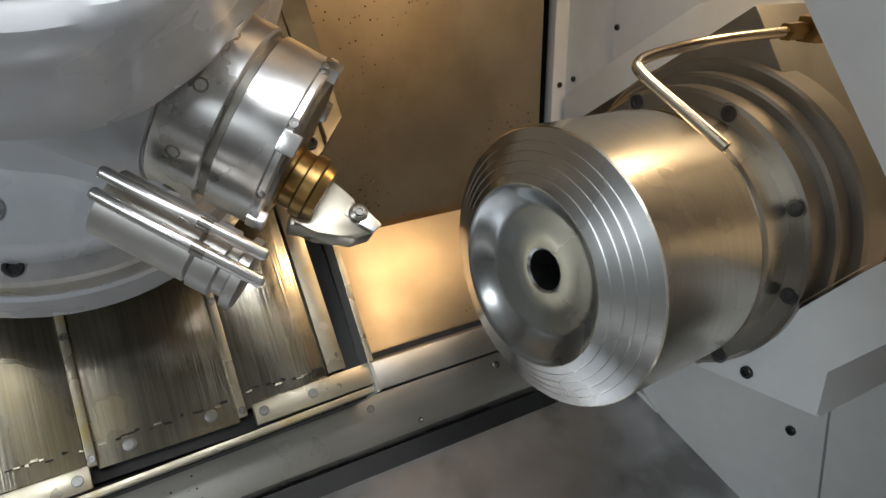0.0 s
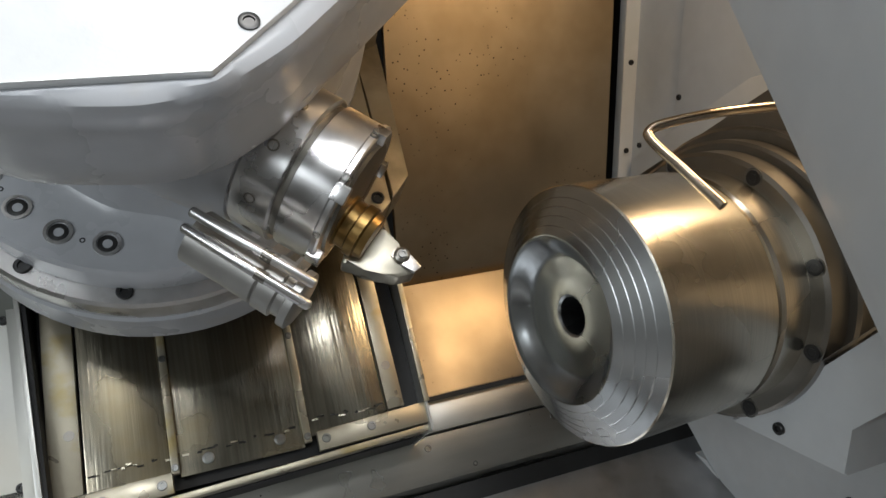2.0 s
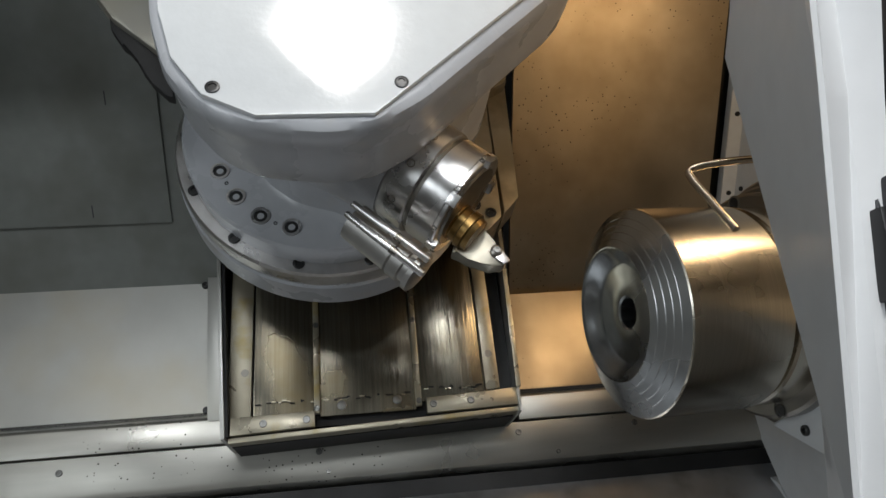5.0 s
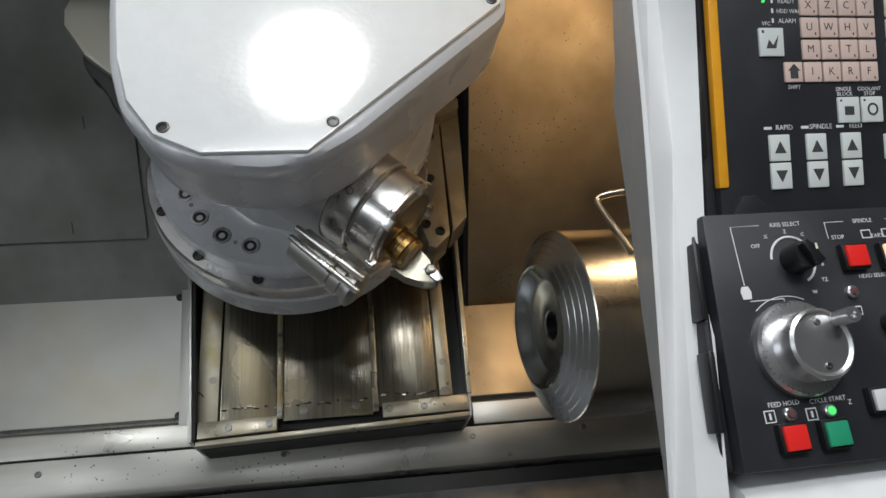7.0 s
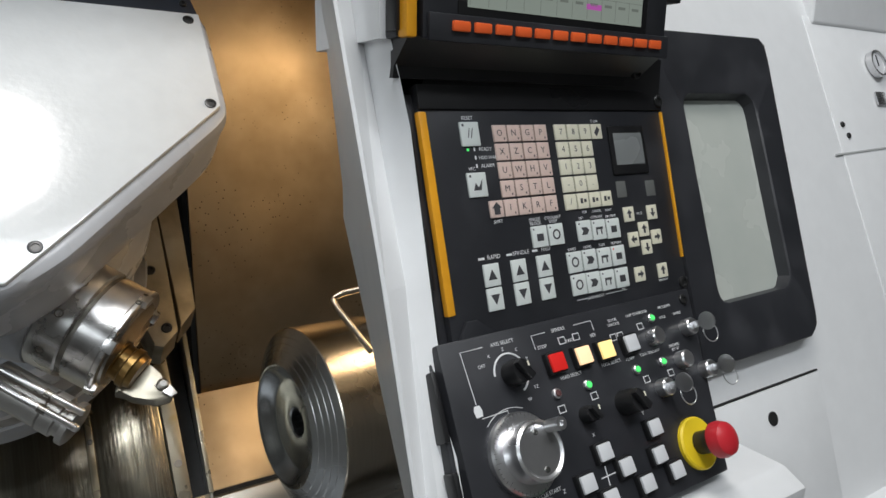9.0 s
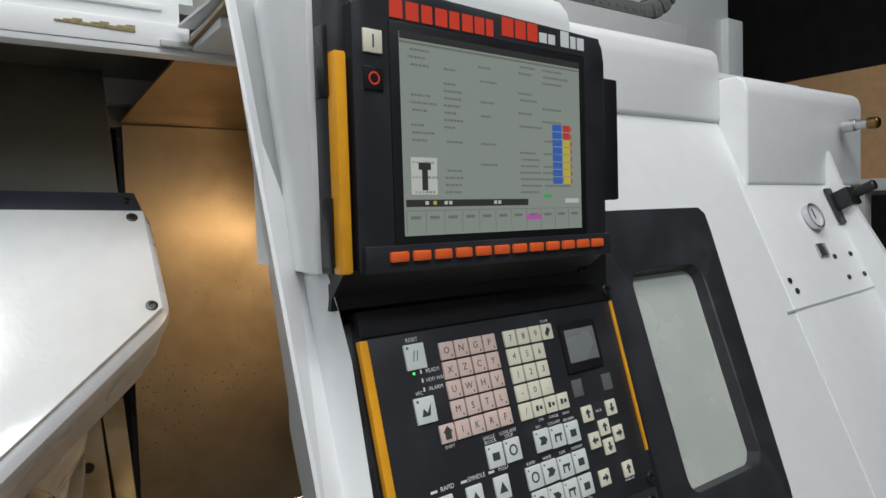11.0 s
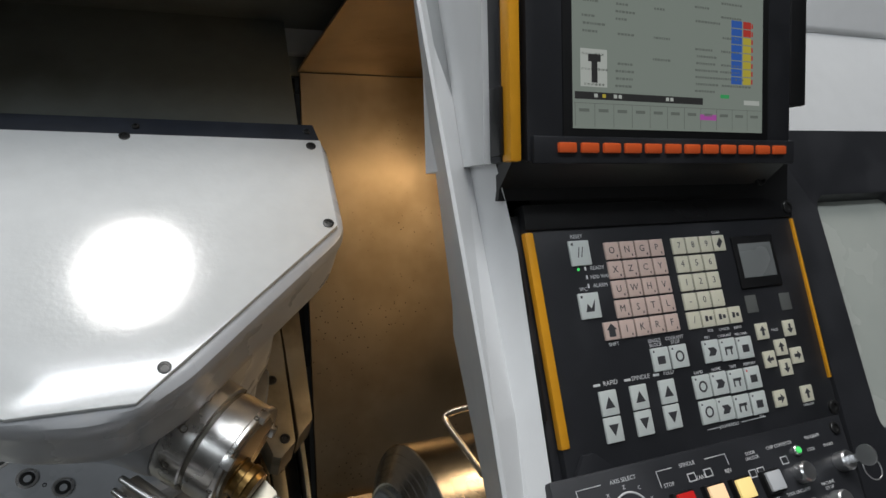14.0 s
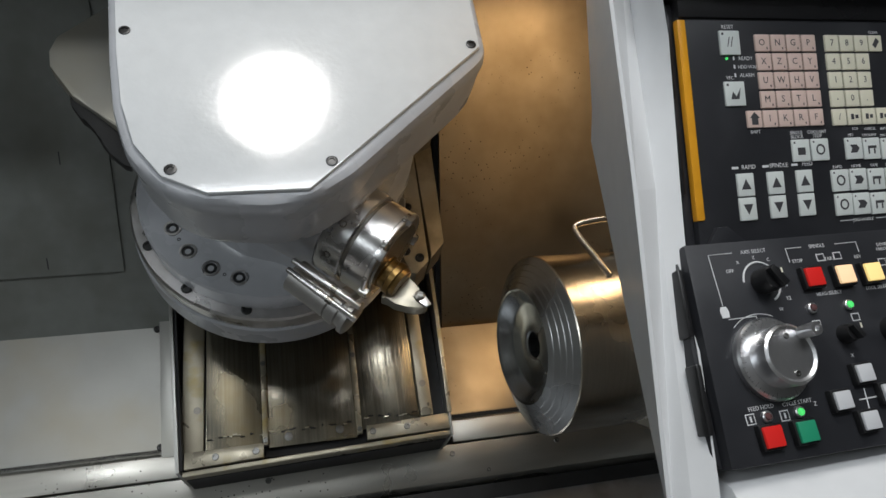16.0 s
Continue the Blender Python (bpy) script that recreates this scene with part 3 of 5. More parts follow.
# coolant rods on a stub beside the nose
stub = Matrix.Translation((-0.199, -0.526, 0.118)) @ pose(0, 0, 0, 0, 45, 0)
part("coolant_stub", lathe([(-0.035, 0.028), (0.042, 0.028), (0.044, 0.025), (0.046, 0.029), (0.064, 0.029), (0.066, 0.025), (0.074, 0.025), (0.076, 0.031), (0.084, 0.031), (0.086, 0.027)], 40), DULLSTEEL, head, "dull grey steel stub", stub)
for a, b in (((-0.226, 0.150), (-0.128, 0.058)), ((-0.235, 0.135), (-0.137, 0.038))):
    p, q = Vector((a[0], -0.566, a[1])), Vector((b[0], -0.566, b[1]))
    d = (q - p).normalized()
    r = 0.0052
    rod = loft([[p + d * k + rr * (math.cos(2 * math.pi * i / 16) * d.cross(Vector((0, 1, 0))) + math.sin(2 * math.pi * i / 16) * Vector((0, 1, 0))) for i in range(16)]
                for k, rr in ((0, r * 0.45), (0.001, r * 0.8), (0.003, r), ((q - p).length - 0.003, r), ((q - p).length - 0.001, r * 0.8), ((q - p).length, r * 0.45))])
    part("rod", rod, GROUND, head, "bright round steel rod")
    part("rod_clip", tube([p + (q - p) * 0.58, p + (q - p) * 0.66], 0.0060, 14), DARKSTEEL, head)

tool = thing("turning_tool", BED, "turning tool holder with a carbide insert in the spindle", "cutting tool")
TP = Matrix.Translation((-0.0855, -0.500, 0.163)) @ pose(0, 0, 0, 0, 46, 0)
part("socket", lathe([(-0.03, 0.050), (-0.012, 0.050), (-0.008, 0.046), (0.000, 0.040), (0.006, 0.034)], 44), DARKSTEEL, tool, "dark oily socket", TP)
part("gold_collar", lathe([(0.004, 0.031), (0.020, 0.031), (0.022, 0.028), (0.032, 0.028), (0.034, 0.031), (0.044, 0.031), (0.046, 0.028), (0.054, 0.026)], 44), BRASS, tool, "oily gold-toned collar", TP)
for a in (150, 215, 265):
    c, sn = math.cos(radians(a)), math.sin(radians(a))
    part("collar_slot", box(0.006, 0.018, -0.003, 0.003, -0.0005, 0.0010, 0.0003), DARKSTEEL, tool, at=TP @ Matrix.Translation((0, 0.0308 * c, 0.0308 * sn)) @ Vector((0, c, sn)).to_track_quat("Z", "X").to_matrix().to_4x4())
# blade with a hollow upper edge and a long lower wing
blade = [(-0.036, 0.158), (-0.032, 0.141), (-0.027, 0.127), (-0.021, 0.117), (-0.014, 0.110), (-0.008, 0.097), (-0.004, 0.088), (-0.009, 0.081), (-0.030, 0.080), (-0.044, 0.087), (-0.060, 0.098), (-0.084, 0.107), (-0.080, 0.118), (-0.062, 0.135)]
part("shank", prism(blade, -0.488, -0.462, bev=0.004), TOOLSTEEL, tool, "grey nickel-plated blade")
part("insert_pocket", prism([(-0.031, 0.106), (-0.020, 0.116), (-0.006, 0.096), (-0.010, 0.086), (-0.022, 0.092)], -0.4895, -0.487, bev=0.0008), DARKSTEEL, tool)
part("insert", prism([(-0.022, 0.092), (-0.010, 0.103), (-0.001, 0.086), (-0.011, 0.081)], -0.4935, -0.4885, bev=0.0010), GROUND, tool, "small carbide insert")
part("clamp", lathe([(-0.488, 0.0095), (-0.494, 0.009), (-0.496, 0.006)], 20, "y", c=(-0.019, 0, 0.103)), DARKSTEEL, tool, "clamp screw seat")
screw(tool, -0.019, -0.496, 0.103, (0, -1, 0), 0.0052, 0.002, STEELBOLT)

# arm and covers behind the head
arm = thing("saddle_arm_plate", BED, "cast arm plate bolted behind the milling head", "arm")
part("plate", prism([(-0.10, 0.50), (-0.02, 0.40), (0.012, 0.268), (0.028, 0.262), (0.060, 0.292), (0.064, 0.60), (0.05, 0.76), (-0.10, 0.76)], -0.25, -0.16, bev=0.003), ARMSTEEL, arm)
part("side_plate", prism([(0.066, 0.300), (0.102, 0.338), (0.112, 0.62), (0.108, 0.76), (0.056, 0.76), (0.068, 0.60)], -0.242, -0.16, bev=0.003), ARMSTEEL, arm)
part("ledge", prism([(0.01, 0.565), (0.062, 0.575), (0.108, 0.60), (0.11, 0.628), (0.0, 0.612)], -0.275, -0.24, bev=0.003), ARMSTEEL, arm)
part("rib", prism([(-0.02, 0.42), (0.012, 0.42), (0.004, 0.57), (-0.03, 0.57)], -0.262, -0.248, bev=0.003), ARMSTEEL, arm)
for x, s in ((0.040, 0.300), (0.012, 0.318), (0.040, 0.54), (0.030, 0.43)):
    screw(arm, x, -0.25, s, (0, -1, 0), 0.010, 0.004)
top = thing("head_top_cover", BED, "dark sloping cover sheet above the milling head", "cover")
part("sheet", prism([(-0.46, 0.668), (0.085, 0.640), (0.11, 1.1), (-0.5, 1.1)], -0.66, -0.10, bev=0.004), GREYWALL, top)
part("lip", prism([(-0.489, 0.654), (0.105, 0.634), (0.099, 0.678), (-0.489, 0.698)], -0.728, -0.60, bev=0.003), NAVY, top, "dark navy rubber lip")
for x in (-0.46, -0.19, 0.085):
    screw(top, x, -0.728, 0.676 if x < -0.3 else (0.666 if x < 0 else 0.658), (0, -1, 0), 0.006, 0.004)
side = thing("head_side_linkage", BED, "greenish grey clamp block with a torn rubber sheet", "linkage")
part("block", prism([(-0.650, 0.662), (-0.640, 0.700), (-0.558, 0.781), (-0.515, 0.781), (-0.500, 0.56), (-0.512, 0.470), (-0.553, 0.511), (-0.600, 0.553), (-0.645, 0.625)], -0.50, -0.46, bev=0.006), PANSTEEL, side)
part("rubber", prism([(-0.612, 0.575), (-0.590, 0.545), (-0.553, 0.513), (-0.510, 0.468), (-0.495, 0.40), (-0.508, 0.405), (-0.530, 0.430), (-0.548, 0.455), (-0.560, 0.490), (-0.585, 0.510), (-0.606, 0.545)], -0.485, -0.465, bev=0.004), BLACKGAP, side)

# ---- headstock, chuck and workpiece ----
tagged(part("headstock_wall", prism([(0.40, 0.2), (0.40, 2.15), (-0.38, 2.15), (-0.54, 1.8), (-0.62, 1.6), (-0.70, 1.3), (-0.70, 0.2)], 0.735, 0.755, "x"), GREYBOX), "pale grey headstock cover sheet", "machine wall", kind="structure")
trim = thing("headstock_edge_trim", None, "narrow pale sheet edge beside the black slot", "trim", kind="structure")
part("strip", box(0.70, 0.737, 0.328, 0.352, 0.95, 2.11, 0.002), GREYBOX, trim)
for z in (1.295, 1.491, 1.69):
    screw(trim, 0.718, 0.328, z, (0, -1, 0), 0.006, 0.004)
hood_hs = thing("headstock_cover", None, "pale grey faceted sheet cover round the spindle", "cover")
part("raised_sheet", prism([(0.312, 1.205), (0.312, 1.278), (-0.015, 1.48), (-0.16, 1.52), (-0.62, 1.52), (-0.62, 1.0), (-0.30, 1.015), (0.0, 1.0)], 0.722, 0.7365, "x", 0.002), GREYBOX, hood_hs)
part("inspection_sheet", prism([(0.18, 1.36), (0.18, 1.62), (-0.30, 1.85), (-0.30, 1.60)], 0.728, 0.7365, "x", 0.001), GREYBOX, hood_hs)
screw(hood_hs, 0.728, 0.172, 1.429, (-1, 0, 0), 0.006, 0.004)
screw(hood_hs, 0.7345, 0.30, 1.31, (-1, 0, 0), 0.006, 0.004)
low = thing("headstock_lower_cover", None, "pale blue-grey sheet bracket below the chuck", "cover")
part("bracket", prism([(-0.352, 1.063), (-0.391, 1.101), (-0.535, 1.282), (-0.68, 1.45), (-0.68, 1.34), (-0.570, 1.215), (-0.520, 1.154), (-0.527, 1.094)], 0.42, 0.66, "x", 0.003), GREYBOX, low)
part("bracket_edge", prism([(-0.385, 1.100), (-0.391, 1.108), (-0.535, 1.289), (-0.529, 1.281)], 0.410, 0.425, "x", 0.001), DARKSTEEL, low, "dark folded edge")
screw(low, 0.42, -0.432, 1.099, (-1, 0, 0), 0.008, 0.005)
part("wall_plate", prism([(0.10, 0.80), (-0.28, 1.0), (-0.390, 1.03), (-0.4005, 0.891), (-0.4185, 0.739), (-0.44, 0.50), (-0.275, 0.574), (-0.034, 0.7045)], 0.70, 0.736, "x", 0.001), GREYBOX, low)
part("side_plate", prism([(-0.394, 1.03), (-0.62, 1.06), (-0.62, 0.45), (-0.446, 0.45), (-0.4225, 0.739), (-0.4045, 0.891)], 0.701, 0.736, "x", 0.001), GREYBOX, low)
part("foot_strip", prism([(-0.036, 0.7005), (-0.277, 0.570), (-0.44, 0.49), (-0.44, 0.43), (0.0, 0.662), (0.05, 0.69)], 0.698, 0.736, "x", 0.001), GREYBOX, low, "narrow screwed foot strip")
for y, z in ((-0.351, 0.832), (-0.051, 0.669), (-0.187, 0.601)):
    screw(low, 0.70, y, z, (-1, 0, 0), 0.0085, 0.005)

SPIN = pose(0, -0.3566, 1.2688, 0, 2.33, 6.83)
chuck = thing("spindle_chuck", SPIN, "dark steel spindle flange with recessed bolts", "chuck")
part("square_plate", prism([(0.240, 0.085), (-0.015, 0.265), (-0.195, -0.005), (-0.045, -0.215), (0.06, -0.21)], 0.47, 0.70, "x", 0.004), DARKSTEEL, chuck, "dark square spindle plate")
part("rear_ring", lathe([(0.452, 0.16), (0.452, 0.200), (0.455, 0.204), (0.50, 0.204), (0.50, 0.16)], 96), DARKSTEEL, chuck)
part("middle_ring", lathe([(0.425, 0.16), (0.425, 0.184), (0.428, 0.188), (0.455, 0.188), (0.455, 0.16)], 96), DARKSTEEL, chuck)
part("bolt_flange", lathe([(0.39, 0.12), (0.39, 0.170), (0.394, 0.175), (0.43, 0.175), (0.43, 0.12)], 96), DARKSTEEL, chuck)
part("adapter", lathe([(0.335, 0.12), (0.345, 0.150), (0.349, 0.153), (0.395, 0.153)], 96), TURNED, chuck, "bright turned adapter ring")
for i in range(8):
    a = radians(19 + 45 * i - (10 if i > 3 else 0))
    part("bolt_recess", lathe([(0.3893, 0.0125), (0.3905, 0.0125), (0.3905, 0.0105), (0.3893, 0.0105)], 20, c=(0, 0.1635 * math.cos(a), 0.1635 * math.sin(a)), closed=False), STEELBOLT, chuck)
    screw(chuck, 0.3897, 0.1635 * math.cos(a), 0.1635 * math.sin(a), (-1, 0, 0), 0.0095, 0.0008)

work = thing("turned_workpiece", SPIN, "large turned steel billet with a conical grooved face", "workpiece")
prof = [(0.30, 0.023), (0.176, 0.023), (0.174, 0.026), (0.174, 0.048), (0.1725, 0.051), (0.1715, 0.070), (0.1685, 0.076), (0.160, 0.086), (0.153, 0.094), (0.150, 0.098), (0.1495, 0.100)]
# even cone with a few fine turned grooves
for r in (0.110, 0.121, 0.131, 0.141):
    x = 0.1495 + (r - 0.100) * 0.525
    prof += [(x - 0.0012, r - 0.0022), (x - 0.0006, r - 0.0011), (x - 0.0002, r - 0.0004), (x + 0.0004, r), (x + 0.0002, r + 0.0004), (x + 0.0006, r + 0.0011), (x + 0.0012, r + 0.0022)]
part("face", lathe(prof + [(0.1775, 0.1533)], 128, closed=False), TURNEDFACE, work, "grooved conical face with a centre bore")
part("barrel", lathe([(0.1775, 0.1533), (0.1795, 0.155), (0.333, 0.155), (0.337, 0.151), (0.337, 0.10)], 128, closed=False), TURNED, work, "golden reflecting turned barrel")
part("bore_bottom", lathe([(0.299, 0.022), (0.301, 0.022)], 24), DARKSTEEL, work)

pipe = thing("coolant_pipe", None, "bent copper-nickel coolant pipe with a brass nut", "pipe")
PIPE = smooth_path([(0.232, -0.494, 1.427), (0.222, -0.450, 1.453), (0.213, -0.412, 1.476), (0.216, -0.402, 1.485), (0.236, -0.405, 1.492), (0.29, -0.420, 1.500), (0.39, -0.424, 1.501)], 8)
part("pipe", tube(PIPE, 0.0052, 14), TUBE, pipe)
part("nut", lathe([(-0.012, 0.009), (0.010, 0.009), (0.010, 0.007), (0.026, 0.007)], 6), BRASS, pipe, "brass compression nut", Matrix.Translation((0.395, -0.424, 1.501)))
part("elbow", box(0.415, 0.440, -0.438, -0.412, 1.488, 1.514, 0.004), BRASS, pipe)
part("feed", tube([(0.43, -0.425, 1.501), (0.66, -0.43, 1.501)], 0.008, 12), DARKSTEEL, pipe)

# ---- front enclosure ----
# tilted front sheet: its plane rises backwards; x along it, z up the sheet, y inwards
TILT = 24.2
FRONT = Matrix.Translation((0.678, -0.629, 1.787)) @ pose(0, 0, 0, -TILT, 0, 0)


def fr(x, z):
    """World x and height to the tilted sheet's own x and z."""
    return (x - 0.678, (z - 1.787) / math.cos(radians(TILT)))


BACKED = FRONT @ Matrix.Translation((0, 0.017, 0))
front = thing("front_enclosure", None, "white painted sheet steel front of the lathe", "machine front", kind="structure")
part("sheet", prism([fr(0.140, 1.20), fr(1.10, 1.20), fr(1.135, 2.07), fr(0.172, 2.07)], 0.017, 0.03), WHITE, front, at=FRONT)


def jamb_left(z):
    return (0.112 + 0.0133 * (min(z, 1.6) - 1.3) - 0.011 * max(0, z - 1.6), -0.873 + 0.367 * (z - 1.3))


def jamb_right(z):
    return (0.127 + 0.0583 * (min(z, 1.6) - 1.3) + 0.034 * max(0, z - 1.6), -0.893 + 0.458 * (z - 1.3))


rings = []
for z in (1.0, 1.3, 1.6, 1.9, 2.146):
    (lx, ly), (rx, ry) = jamb_left(z), jamb_right(z)
    rings.append([(lx, ly, z), (lx + 0.003, ly - 0.003, z), (rx, ry, z), (rx + 0.02, ry + 0.09, z), (lx + 0.05, ly + 0.10, z)])
strip = part("jamb_strip", loft(rings), WHITE, front, "bright white door jamb strip")
for f in strip.data.polygons:
    f.use_smooth = False
bevel = []
for z, ex, ey in ((1.0, 0.150, -1.020), (1.37, 0.142, -0.893), (1.53, 0.163, -0.792), (1.60, 0.167, -0.765), (1.75, 0.167, -0.724), (1.80, 0.158, -0.718), (1.85, 0.145, -0.716)):
    jx, jy = jamb_right(z)
    bevel.append([(jx, jy, z), (ex, ey, z), (ex + 0.03, ey + 0.09, z), (jx + 0.02, jy + 0.09, z)])
part("jamb_bevel", loft(bevel), WHITE, front)
bmv = bmesh.new()
fa = [bmv.verts.new((*jamb_left(z), z)) for z in (1.0, 1.3, 1.627, 2.146)]
ba = [bmv.verts.new(p) for p in ((0.188, -0.90, 1.0), (0.188, -0.765, 1.295), (0.188, -0.505, 1.627), (0.188, -0.50, 2.146))]
fb = [bmv.verts.new((v.co.x + 0.004, v.co.y + 0.002, v.co.z)) for v in fa]
bb = [bmv.verts.new((v.co.x + 0.004, v.co.y, v.co.z)) for v in ba]
for a, c in ((fa, ba), (bb, fb), (ba, bb), (fb, fa)):
    for k in range(3):
        bmv.faces.new((a[k], c[k], c[k + 1], a[k + 1]))
part("inner_sheet", bmv, GREYBOX, front, "grey-violet inner door sheet")
# hood over the monitor
foot = [(0.136, -0.718), (0.500, -0.692), (0.500, -0.45), (0.158, -0.50)]


def hood_ring(inset, z, back=0.0):
    cx = sum(p[0] for p in foot) / 4
    return [(x + (inset if x < cx else -inset), y + (inset if y < -0.6 else back), z) for x, y in foot]


part("monitor_hood", loft([hood_ring(0, 1.835), hood_ring(0, 2.120), hood_ring(0.002, 2.134), hood_ring(0.008, 2.146), hood_ring(0.018, 2.154), hood_ring(0.035, 2.160), hood_ring(0.10, 2.165)]), WHITE, front, "rounded white hood above the monitor")
part("hood_underside", box(0.20, 0.56, -0.69, -0.60, 1.55, 1.834), BLACK, front)
BANDP = [(-0.30, 2.21), (-0.475, 2.21), (-0.49, 2.195), (-0.495, 2.17), (-0.495, 2.06), (-0.47, 2.05), (-0.30, 2.05)]
part("top_band", prism(BANDP, 0.55, 1.128, "x", 0.008, seg=3), WHITE, front)
part("top_band", prism([(-0.30, 2.146), (-0.53, 2.146), (-0.545, 2.135), (-0.551, 2.115), (-0.551, 1.93), (-0.53, 1.92), (-0.30, 1.92)], 1.128, 1.61, "x", 0.008, seg=3), WHITE, front)
part("right_sheet", prism([fr(1.10, 1.20), fr(1.42, 1.20), fr(1.56, 1.95), fr(1.11, 1.95)], -0.002, 0.03, bev=0.001), WHITE, front, at=BACKED)
part("lower_sheet", prism([(-0.93, 0.02), (-0.93, 1.33), (-0.90, 1.345), (-0.80, 1.345), (-0.80, 0.02)], 0.155, 0.60, "x", 0.004), WHITE, front)
part("lower_sheet", prism([(-0.93, 0.02), (-0.93, 1.17), (-0.90, 1.195), (-0.80, 1.195), (-0.80, 0.02)], 0.601, 1.45, "x", 0.004), WHITE, front)
part("access_panel", prism([fr(0.560, 1.21), fr(0.590, 1.383), fr(0.843, 1.386), fr(0.813, 1.21)], 0.010, 0.0165, bev=0.001), WHITE, front, "white access panel with a round hole", FRONT)
part("panel_hole", lathe([(0.0085, 0.010), (0.0098, 0.010)], 24, "y", c=(fr(0.705, 0)[0], 0, fr(0, 1.348)[1])), BLACKGAP, front, "round black hole", FRONT)
part("seam", prism([fr(0.590, 1.3835), fr(0.843, 1.3865), fr(0.843, 1.3890), fr(0.590, 1.3860)], 0.012, 0.0165), BLACKGAP, front, at=FRONT)
part("roof", box(0.25, 1.58, -0.42, 0.9, 2.172, 2.184), WHITE, front)
part("end_sheet", prism([(-0.93, 0.02), (-0.93, 1.34), (-0.58, 1.93), (-0.50, 2.14), (0.9, 2.14), (0.9, 0.02)], 1.44, 1.455, "x"), WHITE, front)
part("seam", prism([fr(1.08, 1.698), fr(1.49, 1.716), fr(1.49, 1.719), fr(1.08, 1.701)], -0.0035, -0.001), MIDGREY, front, at=BACKED)
for x, z in ((1.13, 1.752), (1.14, 1.732), (1.335, 1.785), (1.405, 1.787), (1.355, 1.742), (1.425, 1.744), (1.49, 1.71)):
    a, b = fr(x, z)
    o = screw(front, 0, 0, 0, (0, -1, 0), 0.0055, 0.003)
    o.matrix_basis = BACKED @ Matrix.Translation((a, -0.002 if x > 1.1 else 0.0, b)) @ Vector((0, -1, 0)).to_track_quat("Z", "Y").to_matrix().to_4x4()

bez = thing("viewing_window", FRONT, "charcoal bezel round a frosted viewing window", "window")
OUT = [fr(0.572, 1.432), fr(0.826, 1.436), fr(0.846, 1.452), fr(0.920, 1.872), fr(0.910, 1.886), fr(0.63, 1.884)]
WC = fr(0.735, 1.645)
WIN = [fr(0.650, 1.505), fr(0.640, 1.518), fr(0.674, 1.778), fr(0.688, 1.792), fr(0.834, 1.794), fr(0.846, 1.780), fr(0.812, 1.523), fr(0.798, 1.508)]


def bez_ring(poly, depth, k=1.0):
    return [(WC[0] + k * r * math.cos(2 * math.pi * i / 120), depth, WC[1] + k * r * math.sin(2 * math.pi * i / 120)) for i, r in enumerate(radial(poly, WC, 120))]


part("bezel", loft([bez_ring(OUT, 0.003), bez_ring(OUT, -0.006), bez_ring(OUT, -0.008, 0.995), bez_ring(WIN, -0.008, 1.03), bez_ring(WIN, -0.006, 1.0), bez_ring(WIN, 0.016, 0.97)], cap0=False, cap1=False), PANEL, bez)
part("pane", loft([bez_ring(WIN, 0.012, 1.0), bez_ring(WIN, 0.015, 1.0)]), FROST, bez, "frosted pane")

# pressure gauge and valve on the right sheet
gau = thing("pressure_gauge", BACKED, "round dial gauge set into the white sheet", "gauge")
gx, gz = fr(1.31, 1.866)
part("rim", lathe([(-0.004, 0.028), (-0.016, 0.028), (-0.016, 0.024), (-0.010, 0.024)], 36, "y", c=(gx, 0, gz), closed=False), ALU, gau)
part("dial", lathe([(-0.011, 0.0245), (-0.012, 0.0245)], 36, "y", c=(gx, 0, gz)), BUTTONWHITE, gau)
part("needle", box(gx - 0.001, gx + 0.001, -0.0135, -0.012, gz - 0.006, gz + 0.018), INK, gau)
val = thing("air_valve", BACKED, "black knob valve on a dark plate", "valve")
vx, vz = fr(1.445, 1.888)
part("plate", box(vx - 0.03, vx + 0.03, -0.010, -0.004, vz - 0.042, vz + 0.042, 0.002), PANEL, val)
part("body", box(vx - 0.02, vx + 0.024, -0.045, -0.010, vz - 0.012, vz + 0.028, 0.004), BLACK, val)
part("knob", lathe([(-0.04, 0.011), (-0.085, 0.011), (-0.088, 0.009)], 18, "y", c=(vx + 0.012, 0, vz + 0.012)), BLACK, val)
tagbar = thing("rating_plate", BACKED, "small grey metal rating plate", "plate")
tx, tz = fr(1.295, 1.80)
part("plate", box(tx - 0.018, tx + 0.018, -0.007, -0.004, tz - 0.014, tz + 0.014, 0.001), ALU, tagbar)
nip = thing("brass_nipple", None, "chrome nipple with a brass tip on the white band", "fitting")
NIP = (1.50, 0, 2.062)
part("stem", lathe([(-0.562, 0.014), (-0.585, 0.014), (-0.588, 0.011), (-0.615, 0.011)], 20, "y", c=NIP), ALU, nip)
part("tip", lathe([(-0.612, 0.013), (-0.630, 0.013), (-0.634, 0.009)], 10, "y", c=NIP), BRASS, nip)

# door lintel and upper covers
lin = thing("door_lintel", None, "white lintel with a runner rail over the door opening", "lintel", kind="structure")
part("beam", box(-1.5, 0.155, -0.26, -0.22, 2.142, 2.178, 0.003), WHITE, lin)
part("rail", box(-1.5, 0.24, -0.258, -0.225, 2.133, 2.142, 0.001), GREYBOX, lin)
part("end_block", box(0.112, 0.156, -0.266, -0.258, 2.143, 2.152, 0.001), MIDGREY, lin)
part("end_plate", box(0.157, 0.235, -0.40, -0.252, 2.142, 2.168, 0.002), GREYBOX, lin)
part("top_fold", box(-1.5, 0.145, -0.245, -0.20, 2.180, 2.232, 0.002), WHITE, lin)
part("top_lip", box(-1.5, -0.36, -0.249, -0.243, 2.206, 2.214, 0.001), WHITE, lin)
